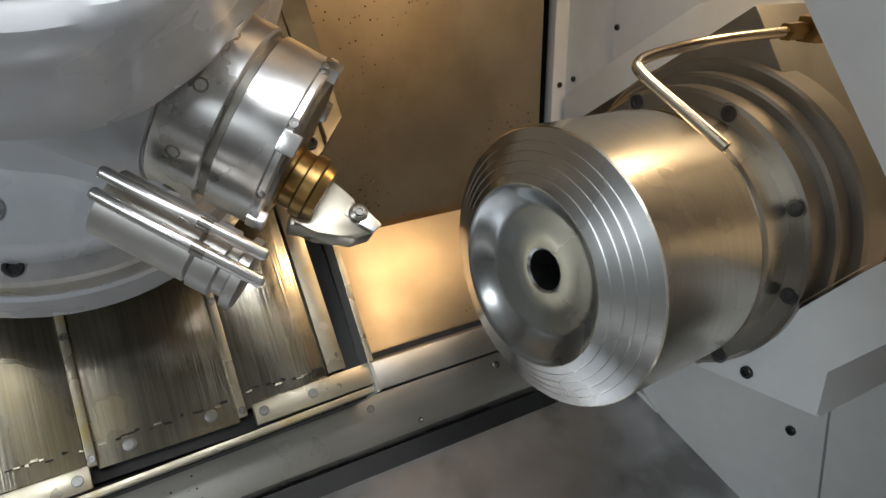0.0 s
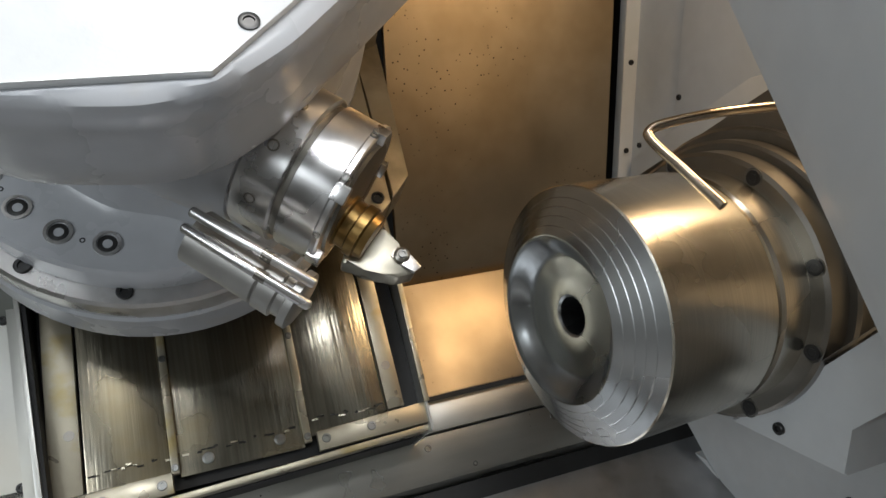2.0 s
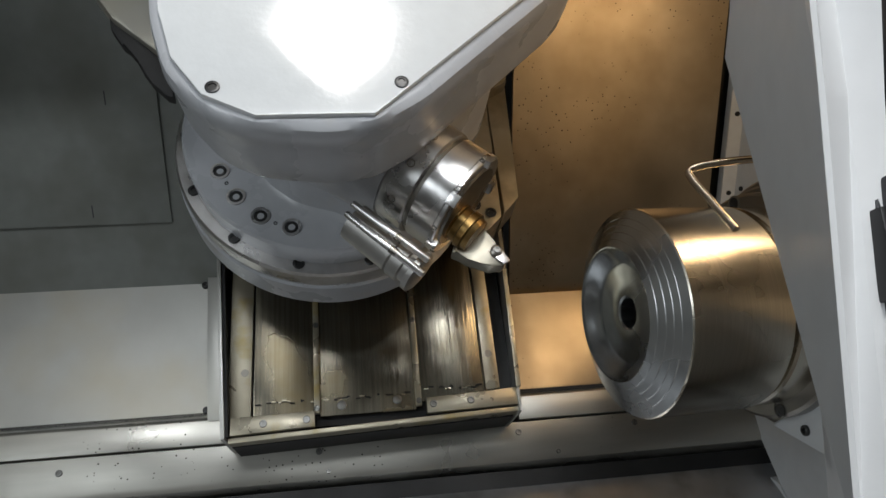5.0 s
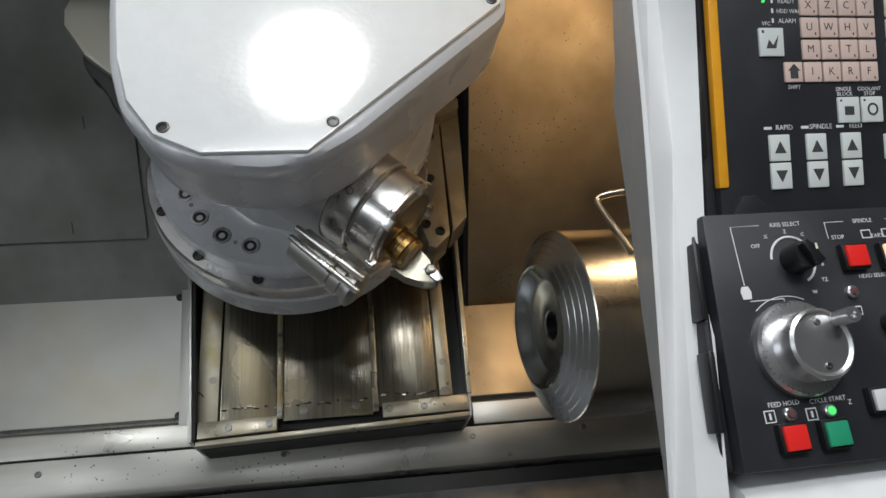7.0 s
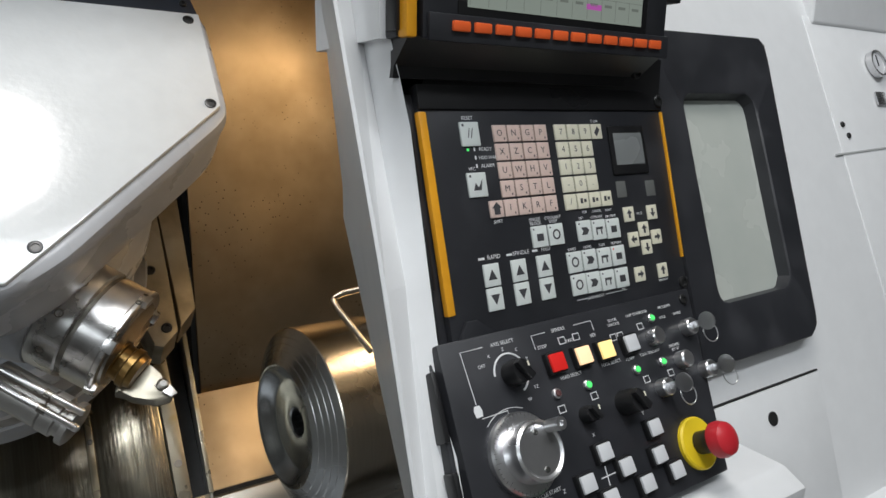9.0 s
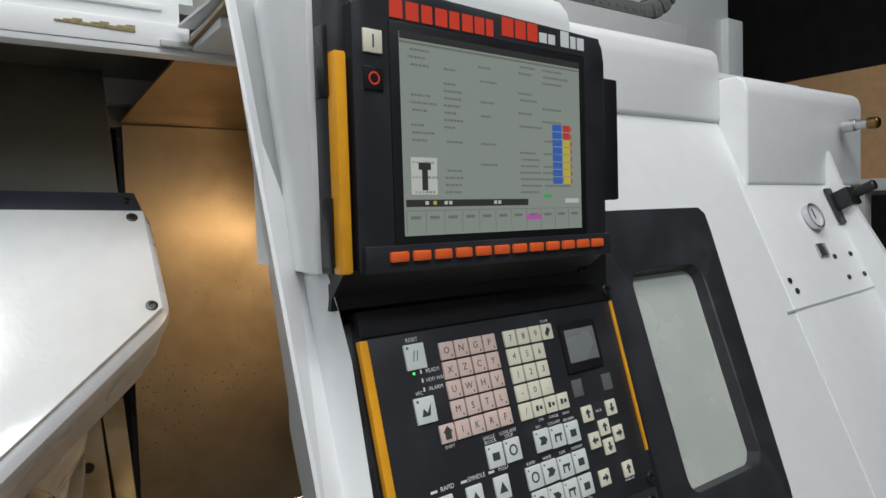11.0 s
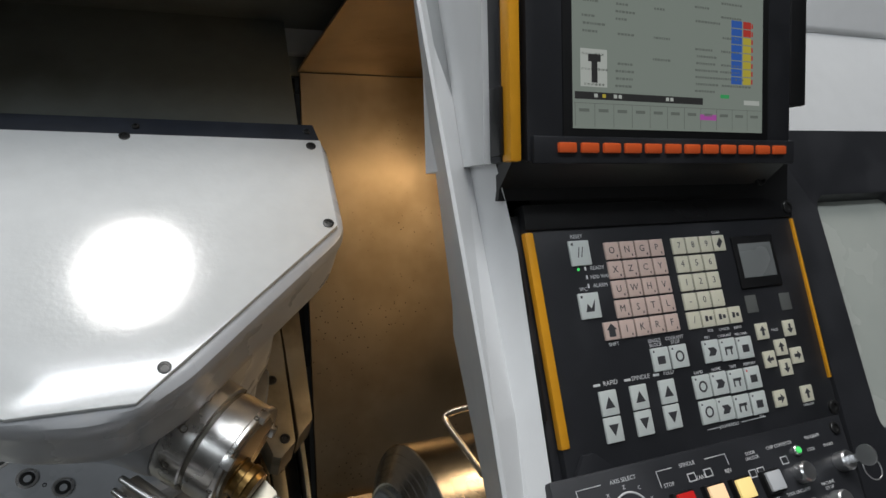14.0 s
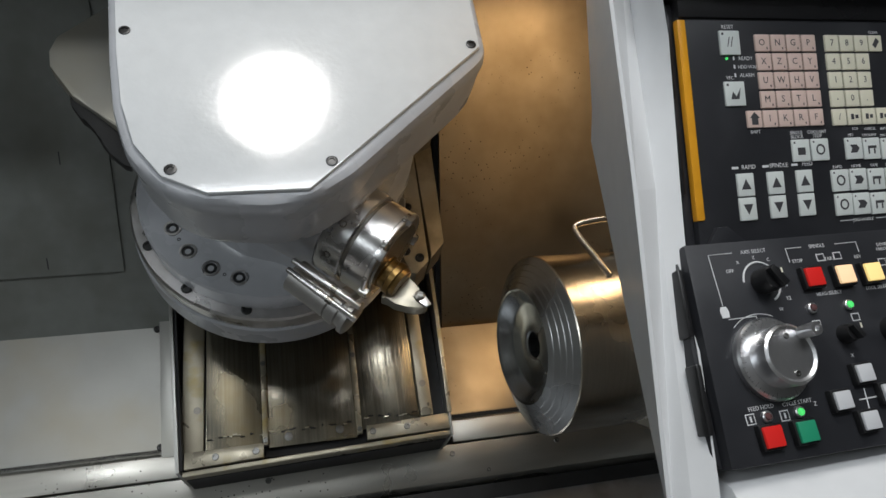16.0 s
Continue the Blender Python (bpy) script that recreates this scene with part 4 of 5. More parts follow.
part("top_lip", box(-0.31, 0.12, -0.249, -0.243, 2.198, 2.206, 0.001), WHITE, lin)
for k in range(9):
    x = -0.02 + 0.011 * k
    part("scrape", box(x, x + 0.012, -0.2612, -0.2595, 2.161 - 0.0004 * k, 2.164 + 0.002 * (k % 3), 0.0003), RUST, lin, "rusty scrape in the paint")
part("bracket", prism([(0.136, -0.269), (0.146, -0.475), (0.19, -0.475), (0.24, -0.269)], 2.170, 2.175, "z", 0.001), GREYBOX, lin)
part("latch_pin", tube([(0.110, -0.40, 2.181), (0.150, -0.40, 2.181)], 0.004, 10), ALU, lin)
for x0, x1, y0, mt, nm in ((-1.5, 0.315, 0.30, WHITE, "left"), (0.315, 0.43, 0.36, MIDGREY, "gap"), (0.43, 0.755, 0.30, WHITE, "mid"), (0.755, 0.885, 0.34, MIDGREY, "gap"), (0.885, 1.25, 0.30, WHITE, "right")):
    up = thing("upper_cover", None, "white upright upper machine cover" if mt is WHITE else "grey recessed upper cover", "machine cover", "upper covers")
    part("body", box(x0, x1 - 0.002, y0, 0.9, 2.15, 3.4, 0.003), mt, up)
    part("edge_fold", box(x1 - 0.012, x1 - 0.004, y0 - 0.004, y0 + 0.002, 2.15, 3.4, 0.001), mt, up)
cab = thing("electrical_cabinet", None, "tall light grey electrical cabinet behind the lathe", "cabinet")
part("body", box(1.40, 2.35, 0.25, 1.2, 2.12, 3.6, 0.006), GREYBOX, cab)
part("side_flange", box(2.30, 2.40, 0.22, 0.3, 2.12, 2.62, 0.004), GREYBOX, cab)
gun = thing("grey_side_cover", None, "olive grey sheet beside the cable chain", "cover")
part("body", box(1.25, 1.62, 0.45, 0.9, 2.15, 3.4, 0.003), MIDGREY, gun)
# cable chain: bottom run, bend and upper run, link by link
chain = thing("cable_chain", None, "grey plastic cable chain bending upwards", "cable chain")
cpath = [Vector((1.06 + 0.031 * i, -0.1, 2.405)) for i in range(9)]
for i in range(13):
    a = radians(-90 + 15 * i)
    cpath.append(Vector((1.335 + 0.155 * math.cos(a), -0.1, 2.56 + 0.155 * math.sin(a))))
link = None
for p, q in zip(cpath, cpath[1:]):
    d = (q - p).normalized()
    m = Matrix.Translation((p + q) / 2) @ pose(0, 0, 0, 0, -math.degrees(math.atan2(d.z, d.x)), 0)
    if link is None:
        b = box(-0.0145, 0.0145, -0.045, 0.045, -0.021, 0.021, 0.003)
        box(-0.016, 0.016, -0.049, -0.043, -0.016, 0.016, 0.002, b)
        lathe([(-0.051, 0.006), (-0.045, 0.006)], 12, "y", b)
        link = part("link", b, CHAIN, chain, at=m)
    else:
        twin(link, m, chain)
trough = thing("chain_trough", None, "grey sheet trough under the cable chain", "trough")
part("trough", box(1.02, 1.50, -0.16, -0.04, 2.168, 2.384, 0.003), MIDGREY, trough)
boxes = thing("cardboard_box", None, "brown cardboard box on a shelf behind", "box")
part("carton", box(3.2, 4.2, 0.0, 0.62, 1.99, 2.5, 0.004), CARD, boxes)
part("flap", box(3.2, 4.2, -0.006, -0.001, 2.36, 2.502, 0.001), CARD, boxes)
part("tape", box(3.66, 3.72, -0.008, -0.0065, 1.99, 2.503), STRIP, boxes, "strip of packing tape")
shelf = thing("storage_shelf", None, "pale storage shelf behind the lathe", "shelf")
part("board", box(2.9, 4.4, -0.1, 0.8, 1.94, 1.99, 0.004), HALLPALE, shelf)
part("back_panel", box(2.9, 4.4, 0.72, 0.76, 0.3, 1.94, 0.004), HALLPALE, shelf)
for x in (2.95, 4.3):
    part("post", box(x - 0.03, x + 0.03, 0.0, 0.06, 0, 1.95, 0.003), HALLPALE, shelf)

# ---- control panel ----
HEADING = 4.0


def frame_of(p, tilt):
    return Matrix.Translation(p) @ pose(0, 0, 0, 0, 0, HEADING) @ pose(0, 0, 0, 90 - tilt, 0, 0)   # x right, y up the face, z outwards


MON = frame_of((0.207, -0.744, 1.845), 0)
KEY = frame_of((0.280, -0.718, 1.744), 16)
OPP = frame_of((0.295, -0.808, 1.508), 32)
mm = 0.001


def plate(x0, x1, y0, y1, z0, z1, bev=0.0008, bm=None, seg=2):
    return box(x0 * mm, x1 * mm, y0 * mm, y1 * mm, z0 * mm, z1 * mm, bev, bm, seg)


TEXTS = []


def text(s, x, y, z, size, parent, material=None, m=None, align="CENTER"):
    """Raised print; made into meshes together at the end."""
    TEXTS.append((s, Matrix.Translation((x * mm, y * mm, z * mm)), size * mm, parent, material or PRINT, align))


console = thing("control_monitor", MON, "black machine control monitor with orange soft keys", "monitor")
b = prism([(x * mm, y * mm) for x, y in ((-40, -10), (320, -10), (322, 226), (314, 240), (314, 252), (-10, 258), (-20, 243), (-34, 241), (-40, 236))], -0.06, 0.0, "z", 0.003)
part("bezel", b, PANEL, console)
b = prism([(x * mm, y * mm) for x, y in ((-62, -10), (-40, -10), (-38, 238), (-10, 256), (-50, 256), (-62, 246))], -0.035, -0.012, "z", 0.003)
part("side_frame", b, PANEL, console)
b = loft([[(x * mm, y * mm, z * mm) for x, y, z in ((-55, -8, -2), (320, -8, -2), (320, -8, -60), (-55, -8, -34))],
          [(x * mm, y * mm, z * mm) for x, y, z in ((-52, -34, -32), (320, -34, -34), (320, -34, -70), (-52, -34, -38))],
          [(x * mm, y * mm, z * mm) for x, y, z in ((-55, -46, -30), (322, -46, -34), (322, -46, -80), (-55, -46, -36))]])
part("lower_fascia", b, BLACK, console)
part("amber_strip", plate(-60, -48, -10, 190, -14, 3, 0.003), YELLOW, console, "amber edge strip")
for y0 in (-4, 150):
    part("hinge", plate(-65, -60, y0, y0 + 64, -26, -8, 0.002), BLACK, console)
part("screen_recess", plate(0, 282, 12, 226, -1, 1.2, 0.002), BLACK, console)
scr = part("screen", plate(11, 271, 22, 217, 0.5, 2.0, 0.0), SCREEN, console, "grey-green lit display")


def bar(x0, x1, y0, y1, mt, parent, z=2.0, name="display_field", t=0.25):
    return part(name, plate(x0, x1, y0, y1, z, z + t, 0), mt, parent)


bar(11, 271, 210, 217, SCREENBAR, scr)
bar(11, 271, 206, 208, SCREENTEXT, scr)
random.seed(5)
for col, w, n0 in ((20, 34, 0), (62, 30, 0), (110, 30, 1), (168, 40, 1), (205, 50, 2)):
    for i in range(22):
        y = 200 - 7.2 * i
        if y < 62 or random.random() < 0.28 or (95 < y < 112 and col < 150):
            continue
        x = col + random.uniform(0, 4)
        while x < col + w * random.uniform(0.5, 1.0):
            l = random.uniform(1.2, 4)
            bar(x, x + l, y, y + 2.2, SCREENTEXT, scr, name="unreadable_print")
            x += l + 1.2
bar(20, 52, 62, 98, SCREENWHITE, scr)
bar(33, 40, 66, 92, SCREENBAR, scr, 2.25)
bar(29, 44, 86, 93, SCREENBAR, scr, 2.3)
for i in range(8):
    bar(222, 238, 74 + 8.6 * i, 81.5 + 8.6 * i, SCREENBLUE, scr)
    bar(240, 252, 74 + 8.6 * i, 81.5 + 8.6 * i, SCREENYELLOW if i < 6 else SCREENRED, scr)
    bar(253, 255, 75 + 8.6 * i, 80 + 8.6 * i, SCREENRED, scr)
bar(13, 180, 50, 57, SCREENBAR, scr)
for x in (36, 46, 60, 66, 128, 134):
    bar(x, x + 4, 52, 55.5, SCREENYELLOW if x in (46,) else SCREENWHITE, scr, 2.3, "unreadable_print")
bar(206, 219, 58, 62, SCREENGREEN, scr)
bar(242, 266, 52, 57, SCREENWHITE, scr)
bar(176, 200, 34, 40, SCREENPINK, scr)
for i in range(11):
    bar(13 + 23.4 * i, 13.5 + 23.4 * i, 24, 46, SCREENTEXT, scr)
    bar(18 + 23.4 * i, 30 + 23.4 * i, 38, 41, SCREENTEXT, scr, name="unreadable_print")
bar(12, 270, 46, 46.5, SCREENTEXT, scr)
# badge as plain bars in its colours
for x0, x1 in ((2, 17), (21, 36), (40, 53), (57, 72), (75, 88), (92, 106), (109, 122), (125, 135)):
    part("badge_bar", plate(x0, x1, 228.5, 246 , 0, 0.6, 0), REDPRINT, console)
for x0, x1 in ((148, 165), (168, 184), (187, 203)):
    part("badge_bar", plate(x0, x1, 232, 252, 0, 0.6, 0), REDPRINT, console)
for x0, x1, y1 in ((206, 218, 244), (221, 232, 244), (242, 256, 251), (259, 268, 247), (271, 283, 247)):
    part("badge_bar", plate(x0, x1, 233, y1, 0, 0.6, 0), PRINT, console)
pk = part("power_key", plate(-29, -8, 192, 214, -1, 2, 0.0015), KEYCREAM, console, "cream power-on key")
part("mark", plate(-19.2, -17.6, 197, 209, 2, 2.3, 0), INK, pk)
pk = part("power_key", plate(-29, -8, 158, 180, -1, 2, 0.0015), BLACK, console, "black power-off key")
part("ring", lathe([(0.002, 0.0062), (0.0024, 0.0062), (0.0024, 0.0045), (0.002, 0.0045)], 24, "z", c=(-0.0185, 0.169, 0), closed=False), REDPRINT, pk)
part("soft_key_shelf", plate(-36, 322, -12, 14, 0, 5, 0.002), PANEL, console)
sk = None
for i in range(12):
    x = 0.3 + 26.7 * i
    m = Matrix.Translation((x * mm, 3 * mm, 5 * mm))
    if sk is None:
        sk = part("soft_key", plate(-10.5, 10.5, -5, 5, -1, 3.5, 0.002), ORANGE, console, "orange soft key", m)
    else:
        twin(sk, m, console)
part("card_slot_cover", plate(318, 345, 55, 205, -40, 2, 0.003), BLACK, console)
for y in (75, 105, 135):
    part("slot_latch", plate(340, 350, y, y + 26, -30, -6, 0.002), BLACK, console)
screw(console, 0.308, -0.028, -0.030, (0, 0, 1), 0.008, 0.003)

keyb = thing("keyboard_panel", KEY, "charcoal keyboard panel with pink and cream keys", "keyboard")
part("panel", plate(-101, 287, -216, 50, -35, 0, 0.002), PANEL, keyb)
part("top_ledge", plate(-101, 287, 26, 52, -30, 3, 0.002), BLACK, keyb)
part("left_edge", plate(-111, -99, -214, 44, -40, -8, 0.003), PANEL, keyb)
part("bottom_lip", prism([(-0.098, -0.214), (-0.083, -0.192), (-0.07, -0.192), (-0.045, -0.212), (-0.045, -0.216), (-0.098, -0.216)], 0.0, 0.006, "z", 0.001), PANEL, keyb)
part("amber_strip", plate(-103, -93, -184, 24, -6, 2, 0.002), YELLOW, keyb, "amber edge strip")
part("amber_strip", plate(282, 286, -170, 24, -2, 3, 0.001), YELLOW, keyb, "amber edge strip")
for y0 in (-156, -57):
    part("hinge", plate(-113.5, -109, y0, y0 + 64, -22, -3, 0.002), BLACK, keyb)
screw(keyb, 0.279, 0.038, 0.003, (0, 0, 1), 0.008, 0.003)
screw(keyb, 0.279, -0.203, 0.0, (0, 0, 1), 0.008, 0.003)
CAPS = {}


def key(x, y, w, h, mt, legend="", sub=True, size=8.0, z=0, name="key"):
    k = (w, h, mt.name)
    m = Matrix.Translation((x * mm, y * mm, z * mm))
    if k not in CAPS:
        CAPS[k] = ob = part(name, plate(-w / 2, w / 2, -h / 2, h / 2, -1, 2.2, 0.0012), mt, keyb, at=m)
    else:
        ob = twin(CAPS[k], m, keyb)
    if legend:
        text(legend, -1 if sub and len(legend) == 1 else 0, -size * 0.36, 2.2, size, ob, INK)
        if sub and len(legend) == 1:
            part("small_print", plate(w / 2 - 5, w / 2 - 3.6, -h / 2 + 2.2, -h / 2 + 4.4, 2.2, 2.35, 0), INK, ob)
    return ob


for r, row in enumerate(("ONGP", "XZCY", "UWHV", "MSTL")):
    for c, ch in enumerate(row):
        key(20.3 * c, -20.3 * r, 18.6, 18.4, KEYPINK, ch)
for c, ch in enumerate(("", "I", "K", "R", "F")):
    kk = key(-20 + 20.3 * c, -81.5, 18.6, 18.4, KEYPINK, ch)
    if not ch:
        part("arrow", prism([(-0.004, -0.006), (0.004, -0.006), (0.004, 0.001), (0.0065, 0.001), (0, 0.0075), (-0.0065, 0.001), (-0.004, 0.001)], 0.0022, 0.0024, "z"), INK, kk)
for r, row in enumerate((("7", "8", "9"), ("4", "5", "6"), ("1", "2", "3"), ("-", "0", "."), ("/", "", "", ""))):
    for c, ch in enumerate(row):
        kk = key(92.5 + 20.6 * c, -20.6 * r, 18.6, 18.4, KEYCREAM, ch, False)
        if not ch:
            for j in range(2):
                part("mark", plate(-5 + 6 * j, -1 + 6 * j, -3 + j, 3 - j, 2.2, 2.4, 0), INK, kk)
kk = key(154, 0, 18.6, 18.4, KEYCREAM)
part("mark", prism([(-0.005, -0.002), (0.001, 0.006), (0.005, 0.002), (-0.001, -0.006)], 0.0022, 0.0024, "z"), INK, kk)
for x, y, nm in ((-41, 0, "//"), (-41, -54, "")):
    kk = key(x, y, 25, 26, KEYWHITE, nm, False, 12)
    part("mark", plate(-10, -7.5, 8, 10.5, 2.2, 2.4, 0), INK, kk)
    if not nm:
        part("mark", prism([(-0.006, -0.006), (-0.003, 0.002), (0.001, -0.003), (0.007, 0.006), (0.004, -0.006)], 0.0022, 0.0024, "z"), INK, kk)
for x, y, n in ((36, -117, 0), (61.5, -117, 1), (108, -117.5, 2), (133, -118.5, 3), (158.5, -119.5, 4), (84.5, -152, 5), (109.5, -152, 6), (135, -153, 7), (160.5, -153, 8),
                (86, -178.5, 9), (110.5, -179, 10), (135.5, -180, 11), (161, -180.5, 12)):
    kk = key(x, y, 23, 24, KEYWHITE)
    part("mark", plate(-9.5, -7.5, 7.5, 9.5, 2.2, 2.4, 0), REDPRINT if n == 8 else INK, kk)
    if n % 4 == 0:
        bm = plate(-5, 5, -5, 3, 2.2, 2.4, 0)
    elif n % 4 == 1:
        bm = lathe([(0.0022, 0.006), (0.0024, 0.006), (0.0024, 0.004), (0.0022, 0.004)], 16, "z", closed=False)
    elif n % 4 == 2:
        bm = prism([(-0.006, -0.005), (0.003, -0.005), (0.007, 0), (0.003, 0.004), (-0.006, 0.004), (-0.003, 0)], 0.0022, 0.0024, "z")
    else:
        bm = plate(-6, 6, 0, 3, 2.2, 2.4, 0)
        plate(-6, -4, -6, 0, 2.2, 2.4, 0, bm)
        plate(2, 4, -6, 0, 2.2, 2.4, 0, bm)
    part("symbol", bm, INK, kk)
for x, lab in ((-39.5, "RAPID"), (-1, "SPINDLE"), (36.5, "FEED")):
    for y, up in ((-150, 1), (-175.5, -1)):
        kk = key(x, y, 21, 24, KEYWHITE)
        part("triangle", prism([(-0.006, -0.005 * up), (0.006, -0.005 * up), (0, 0.006 * up)], 0.0022, 0.0024, "z"), INK, kk)
    text(lab, x + 7, -133.5, 0, 5.2, keyb)
    part("symbol", plate(x - 14, x - 6, -133, -130.5, 0, 0.2, 0), PRINT, keyb)
for x, y, a in ((191, -105, 90), (236, -106, -90), (215, -126, 90), (193, -137, 180), (238, -138, 0), (216, -149, -90), (195, -181, 0), (240, -182, 90)):
    kk = key(x, y, 18.6, 18.4, KEYCREAM)
    ar = [(-0.005, -0.0018), (0.0005, -0.0018), (0.0005, -0.005), (0.006, 0), (0.0005, 0.005), (0.0005, 0.0018), (-0.005, 0.0018)]
    ca, sa = math.cos(radians(a)), math.sin(radians(a))
    part("arrow", prism([(px * ca - py * sa, px * sa + py * ca) for px, py in ar], 0.0022, 0.0024, "z"), INK, kk)
for s, x, y, z in (("RESET", -41, 15.5, 4.6), ("CLEAR", 154, 11.5, 3.6), ("VFC", -44, -38.5, 4.2), ("SHIFT", -19, -96.5, 4.2), ("EOB", 114, -97, 3.4), ("CANCEL", 135, -97.5, 3.4), ("INPUT", 156, -98, 3.4),
                   ("PAGE", 213, -107, 3.6), ("WINDOW", 240, -195.5, 3.2), ("SINGLE", 33, -99, 4.2), ("BLOCK", 34, -103.5, 4.2), ("COOLANT", 61, -99, 4.2), ("STOP", 61, -103.5, 4.2), ("MF1", 107, -104, 3.8),
                   ("COOLANT", 133, -104.5, 3.4), ("MACHINE", 158, -105.5, 3.4), ("RAPID", 84, -138.5, 3.8), ("HOME", 110, -138.5, 3.8), ("TAPE", 135, -139, 3.8), ("MEMORY", 161, -139, 3.8),
                   ("JOG/HANDLE", 112, -198, 3.8), ("MDI", 162, -196, 3.2), ("READY", -22, -18, 4.6), ("HDD WARM UP", -14, -27, 4.2), ("ALARM", -22, -36, 4.6)):
    text(s, x, y, 0, z, keyb)
part("ready_lamp", lathe([(0, 0.0016), (0.001, 0.0014)], 12, "z", c=(-0.046, -0.0165, 0)), GREENLED, keyb)
for y in (-18, -27, -36):
    part("symbol", plate(-38, -36, y, y + 4, 0, 0.2, 0), PRINT, keyb)
for x0, x1, y0, y1 in ((80, 98, -196.5, -195.8), (130, 168, -196.5, -195.8)):
    part("bracket_line", plate(x0, x1, y0, y1, 0, 0.2, 0), PRINT, keyb)
part("display_frame", plate(174, 242, -55, 6, 0, 3, 0.002), BLACK, keyb)
part("small_display", plate(181, 235, -43, -3, 2.6, 3.4, 0.0003), LCDOFF, keyb, "dead grey display")
for x, y in ((185, -73), (241, -75)):
    part("blank_cap", plate(x - 9, x + 9, y - 10, y + 10, 0, 0.8, 0.0005), CHAIN, keyb)

opp = thing("operator_panel", OPP, "black operator panel with handwheel and lit buttons", "control panel")
b = prism([(x * mm, y * mm) for x, y in ((-136, 47), (264, 43), (205, -176), (-152, -166))], -0.05, 0.0, "z", 0.003)
part("panel", b, PANEL, opp)
part("side_edge", prism([(x * mm, y * mm) for x, y in ((-142, 42), (-136, 47), (-152, -166), (-160, -156))], -0.06, -0.012, "z", 0.003), PANEL, opp)
for y0, y1 in ((-43, 24), (-134, -69)):
    xa, xb = -142 - 0.09 * (42 - y0), -142 - 0.09 * (42 - y1)
    part("hinge", prism([(x * mm, y * mm) for x, y in ((xa - 4, y0), (xa + 2, y0), (xb + 2, y1), (xb - 4, y1))], -0.024, -0.005, "z", 0.002), BLACK, opp)


def push(x, y, mt, w=20.5, h=19, label=""):
    fr_ = part("button_frame", plate(x - w / 2 - 2.2, x + w / 2 + 2.2, y - h / 2 - 2.2, y + h / 2 + 2.2, 0, 7, 0.0012), BLACK, opp)
    part("cap", plate(x - w / 2, x + w / 2, y - h / 2, y + h / 2, 6, 10, 0.0015), mt, fr_, label)


push(-1, -1, REDB, label="red cap")
push(38.5, -2, AMBERLIT, label="lit amber cap")
push(75, -3, YELLOWLIT, label="lit yellow cap")
push(117, -4, BUTTONWHITE)
push(-105, -144, REDB, label="red cap")
push(-67, -145, GREENB, label="green cap")
for x, y in ((20, -102), (-16, -123.5), (43, -124), (8, -146), (104, -99), (96, -127), (64, -148), (114, -149)):
    push(x, y, BUTTONWHITE, 19, 17)
# handwheel
hw = part("handwheel_dial", lathe([(0, 0.040), (0.006, 0.040), (0.009, 0.038), (0.010, 0.030)], 64, "z", c=(-0.078, -0.075, 0)), ALU, opp, "brushed graduated dial")
part("wheel", lathe([(0.009, 0.029), (0.026, 0.029), (0.030, 0.0285), (0.032, 0.026), (0.030, 0.0235), (0.0305, 0.001)], 64, "z", c=(-0.078, -0.075, 0)), ALU, hw)
for i in range(50):
    a = 2 * math.pi * i / 50
    c, s = math.cos(a), math.sin(a)
    l = 0.0365 if i % 5 else 0.0335
    part("graduation", tube([(-0.078 + l * c, -0.075 + l * s, 0.0095), (-0.078 + 0.0388 * c, -0.075 + 0.0388 * s, 0.0088)], 0.0002, 4), INK, hw)
part("crank_knob", lathe([(0.028, 0.006), (0.046, 0.0066), (0.050, 0.0062), (0.050, 0.003), (0.046, 0.003)], 24, "z", c=(-0.060, -0.057, 0)), ALU, hw)
for dx, dy in ((0.0, 0.017), (0.0, -0.018)):
    screw(hw, -0.078 + dx, -0.075 + dy, 0.0305, (0, 0, 1), 0.0028, 0.0012, STEELBOLT)
# rotary switches
for x, y, r, h, nm in ((-59, 1, 13, 20, "axis_knob"), (18, -61.5, 9, 14, "head_knob"), (79, -64, 14, 24, "tool_knob")):
    kn = part(nm, lathe([(0, r * mm), (h * 0.7 * mm, r * mm), (h * mm, r * 0.85 * mm)], 28, "z", c=(x * mm, y * mm, 0)), BLACK, opp)
    part("pointer", prism([((x + 0.2 * r) * mm, (y - 0.9 * r) * mm), ((x + 0.75 * r) * mm, (y - 0.55 * r) * mm), ((x - 0.3 * r) * mm, (y + 0.9 * r) * mm), ((x - 0.7 * r) * mm, (y + 0.6 * r) * mm)],
                         h * 0.9 * mm, (h + 7) * mm, "z", 0.001), BLACK, kn)
    part("pointer_line", plate(x + 2, x + 4, y + 2, y + 7, h + 7, h + 7.3, 0), KEYCREAM, kn)
# white arc round the axis switch
arc = [(-0.059 + 0.021 * math.cos(radians(a)), 0.001 + 0.021 * math.sin(radians(a)), 0.0002) for a in range(175, -70, -8)]
part("arc", tube(arc, 0.0011, 6), PRINT, opp)
for pts in (((-112, -18), (-112, 34), (-84, 34)), ((-110, -32), (-78, -32), (-78, -40)), ((-18, 18), (-18, 33), (2, 33)), ((46, 33), (74, 33), (74, 22))):
    part("print_line", tube([(x * mm, y * mm, 0.0002) for x, y in pts], 0.0005, 4), PRINT, opp)
part("print_line", prism([(-0.0805, -0.036), (-0.0745, -0.036), (-0.0775, -0.047)], 0, 0.0003, "z"), PRINT, opp)
part("palm_symbol", prism([(-0.116, -0.030), (-0.108, -0.030), (-0.107, -0.024), (-0.109, -0.019), (-0.115, -0.019), (-0.117, -0.023)], 0, 0.0003, "z"), PRINT, opp)
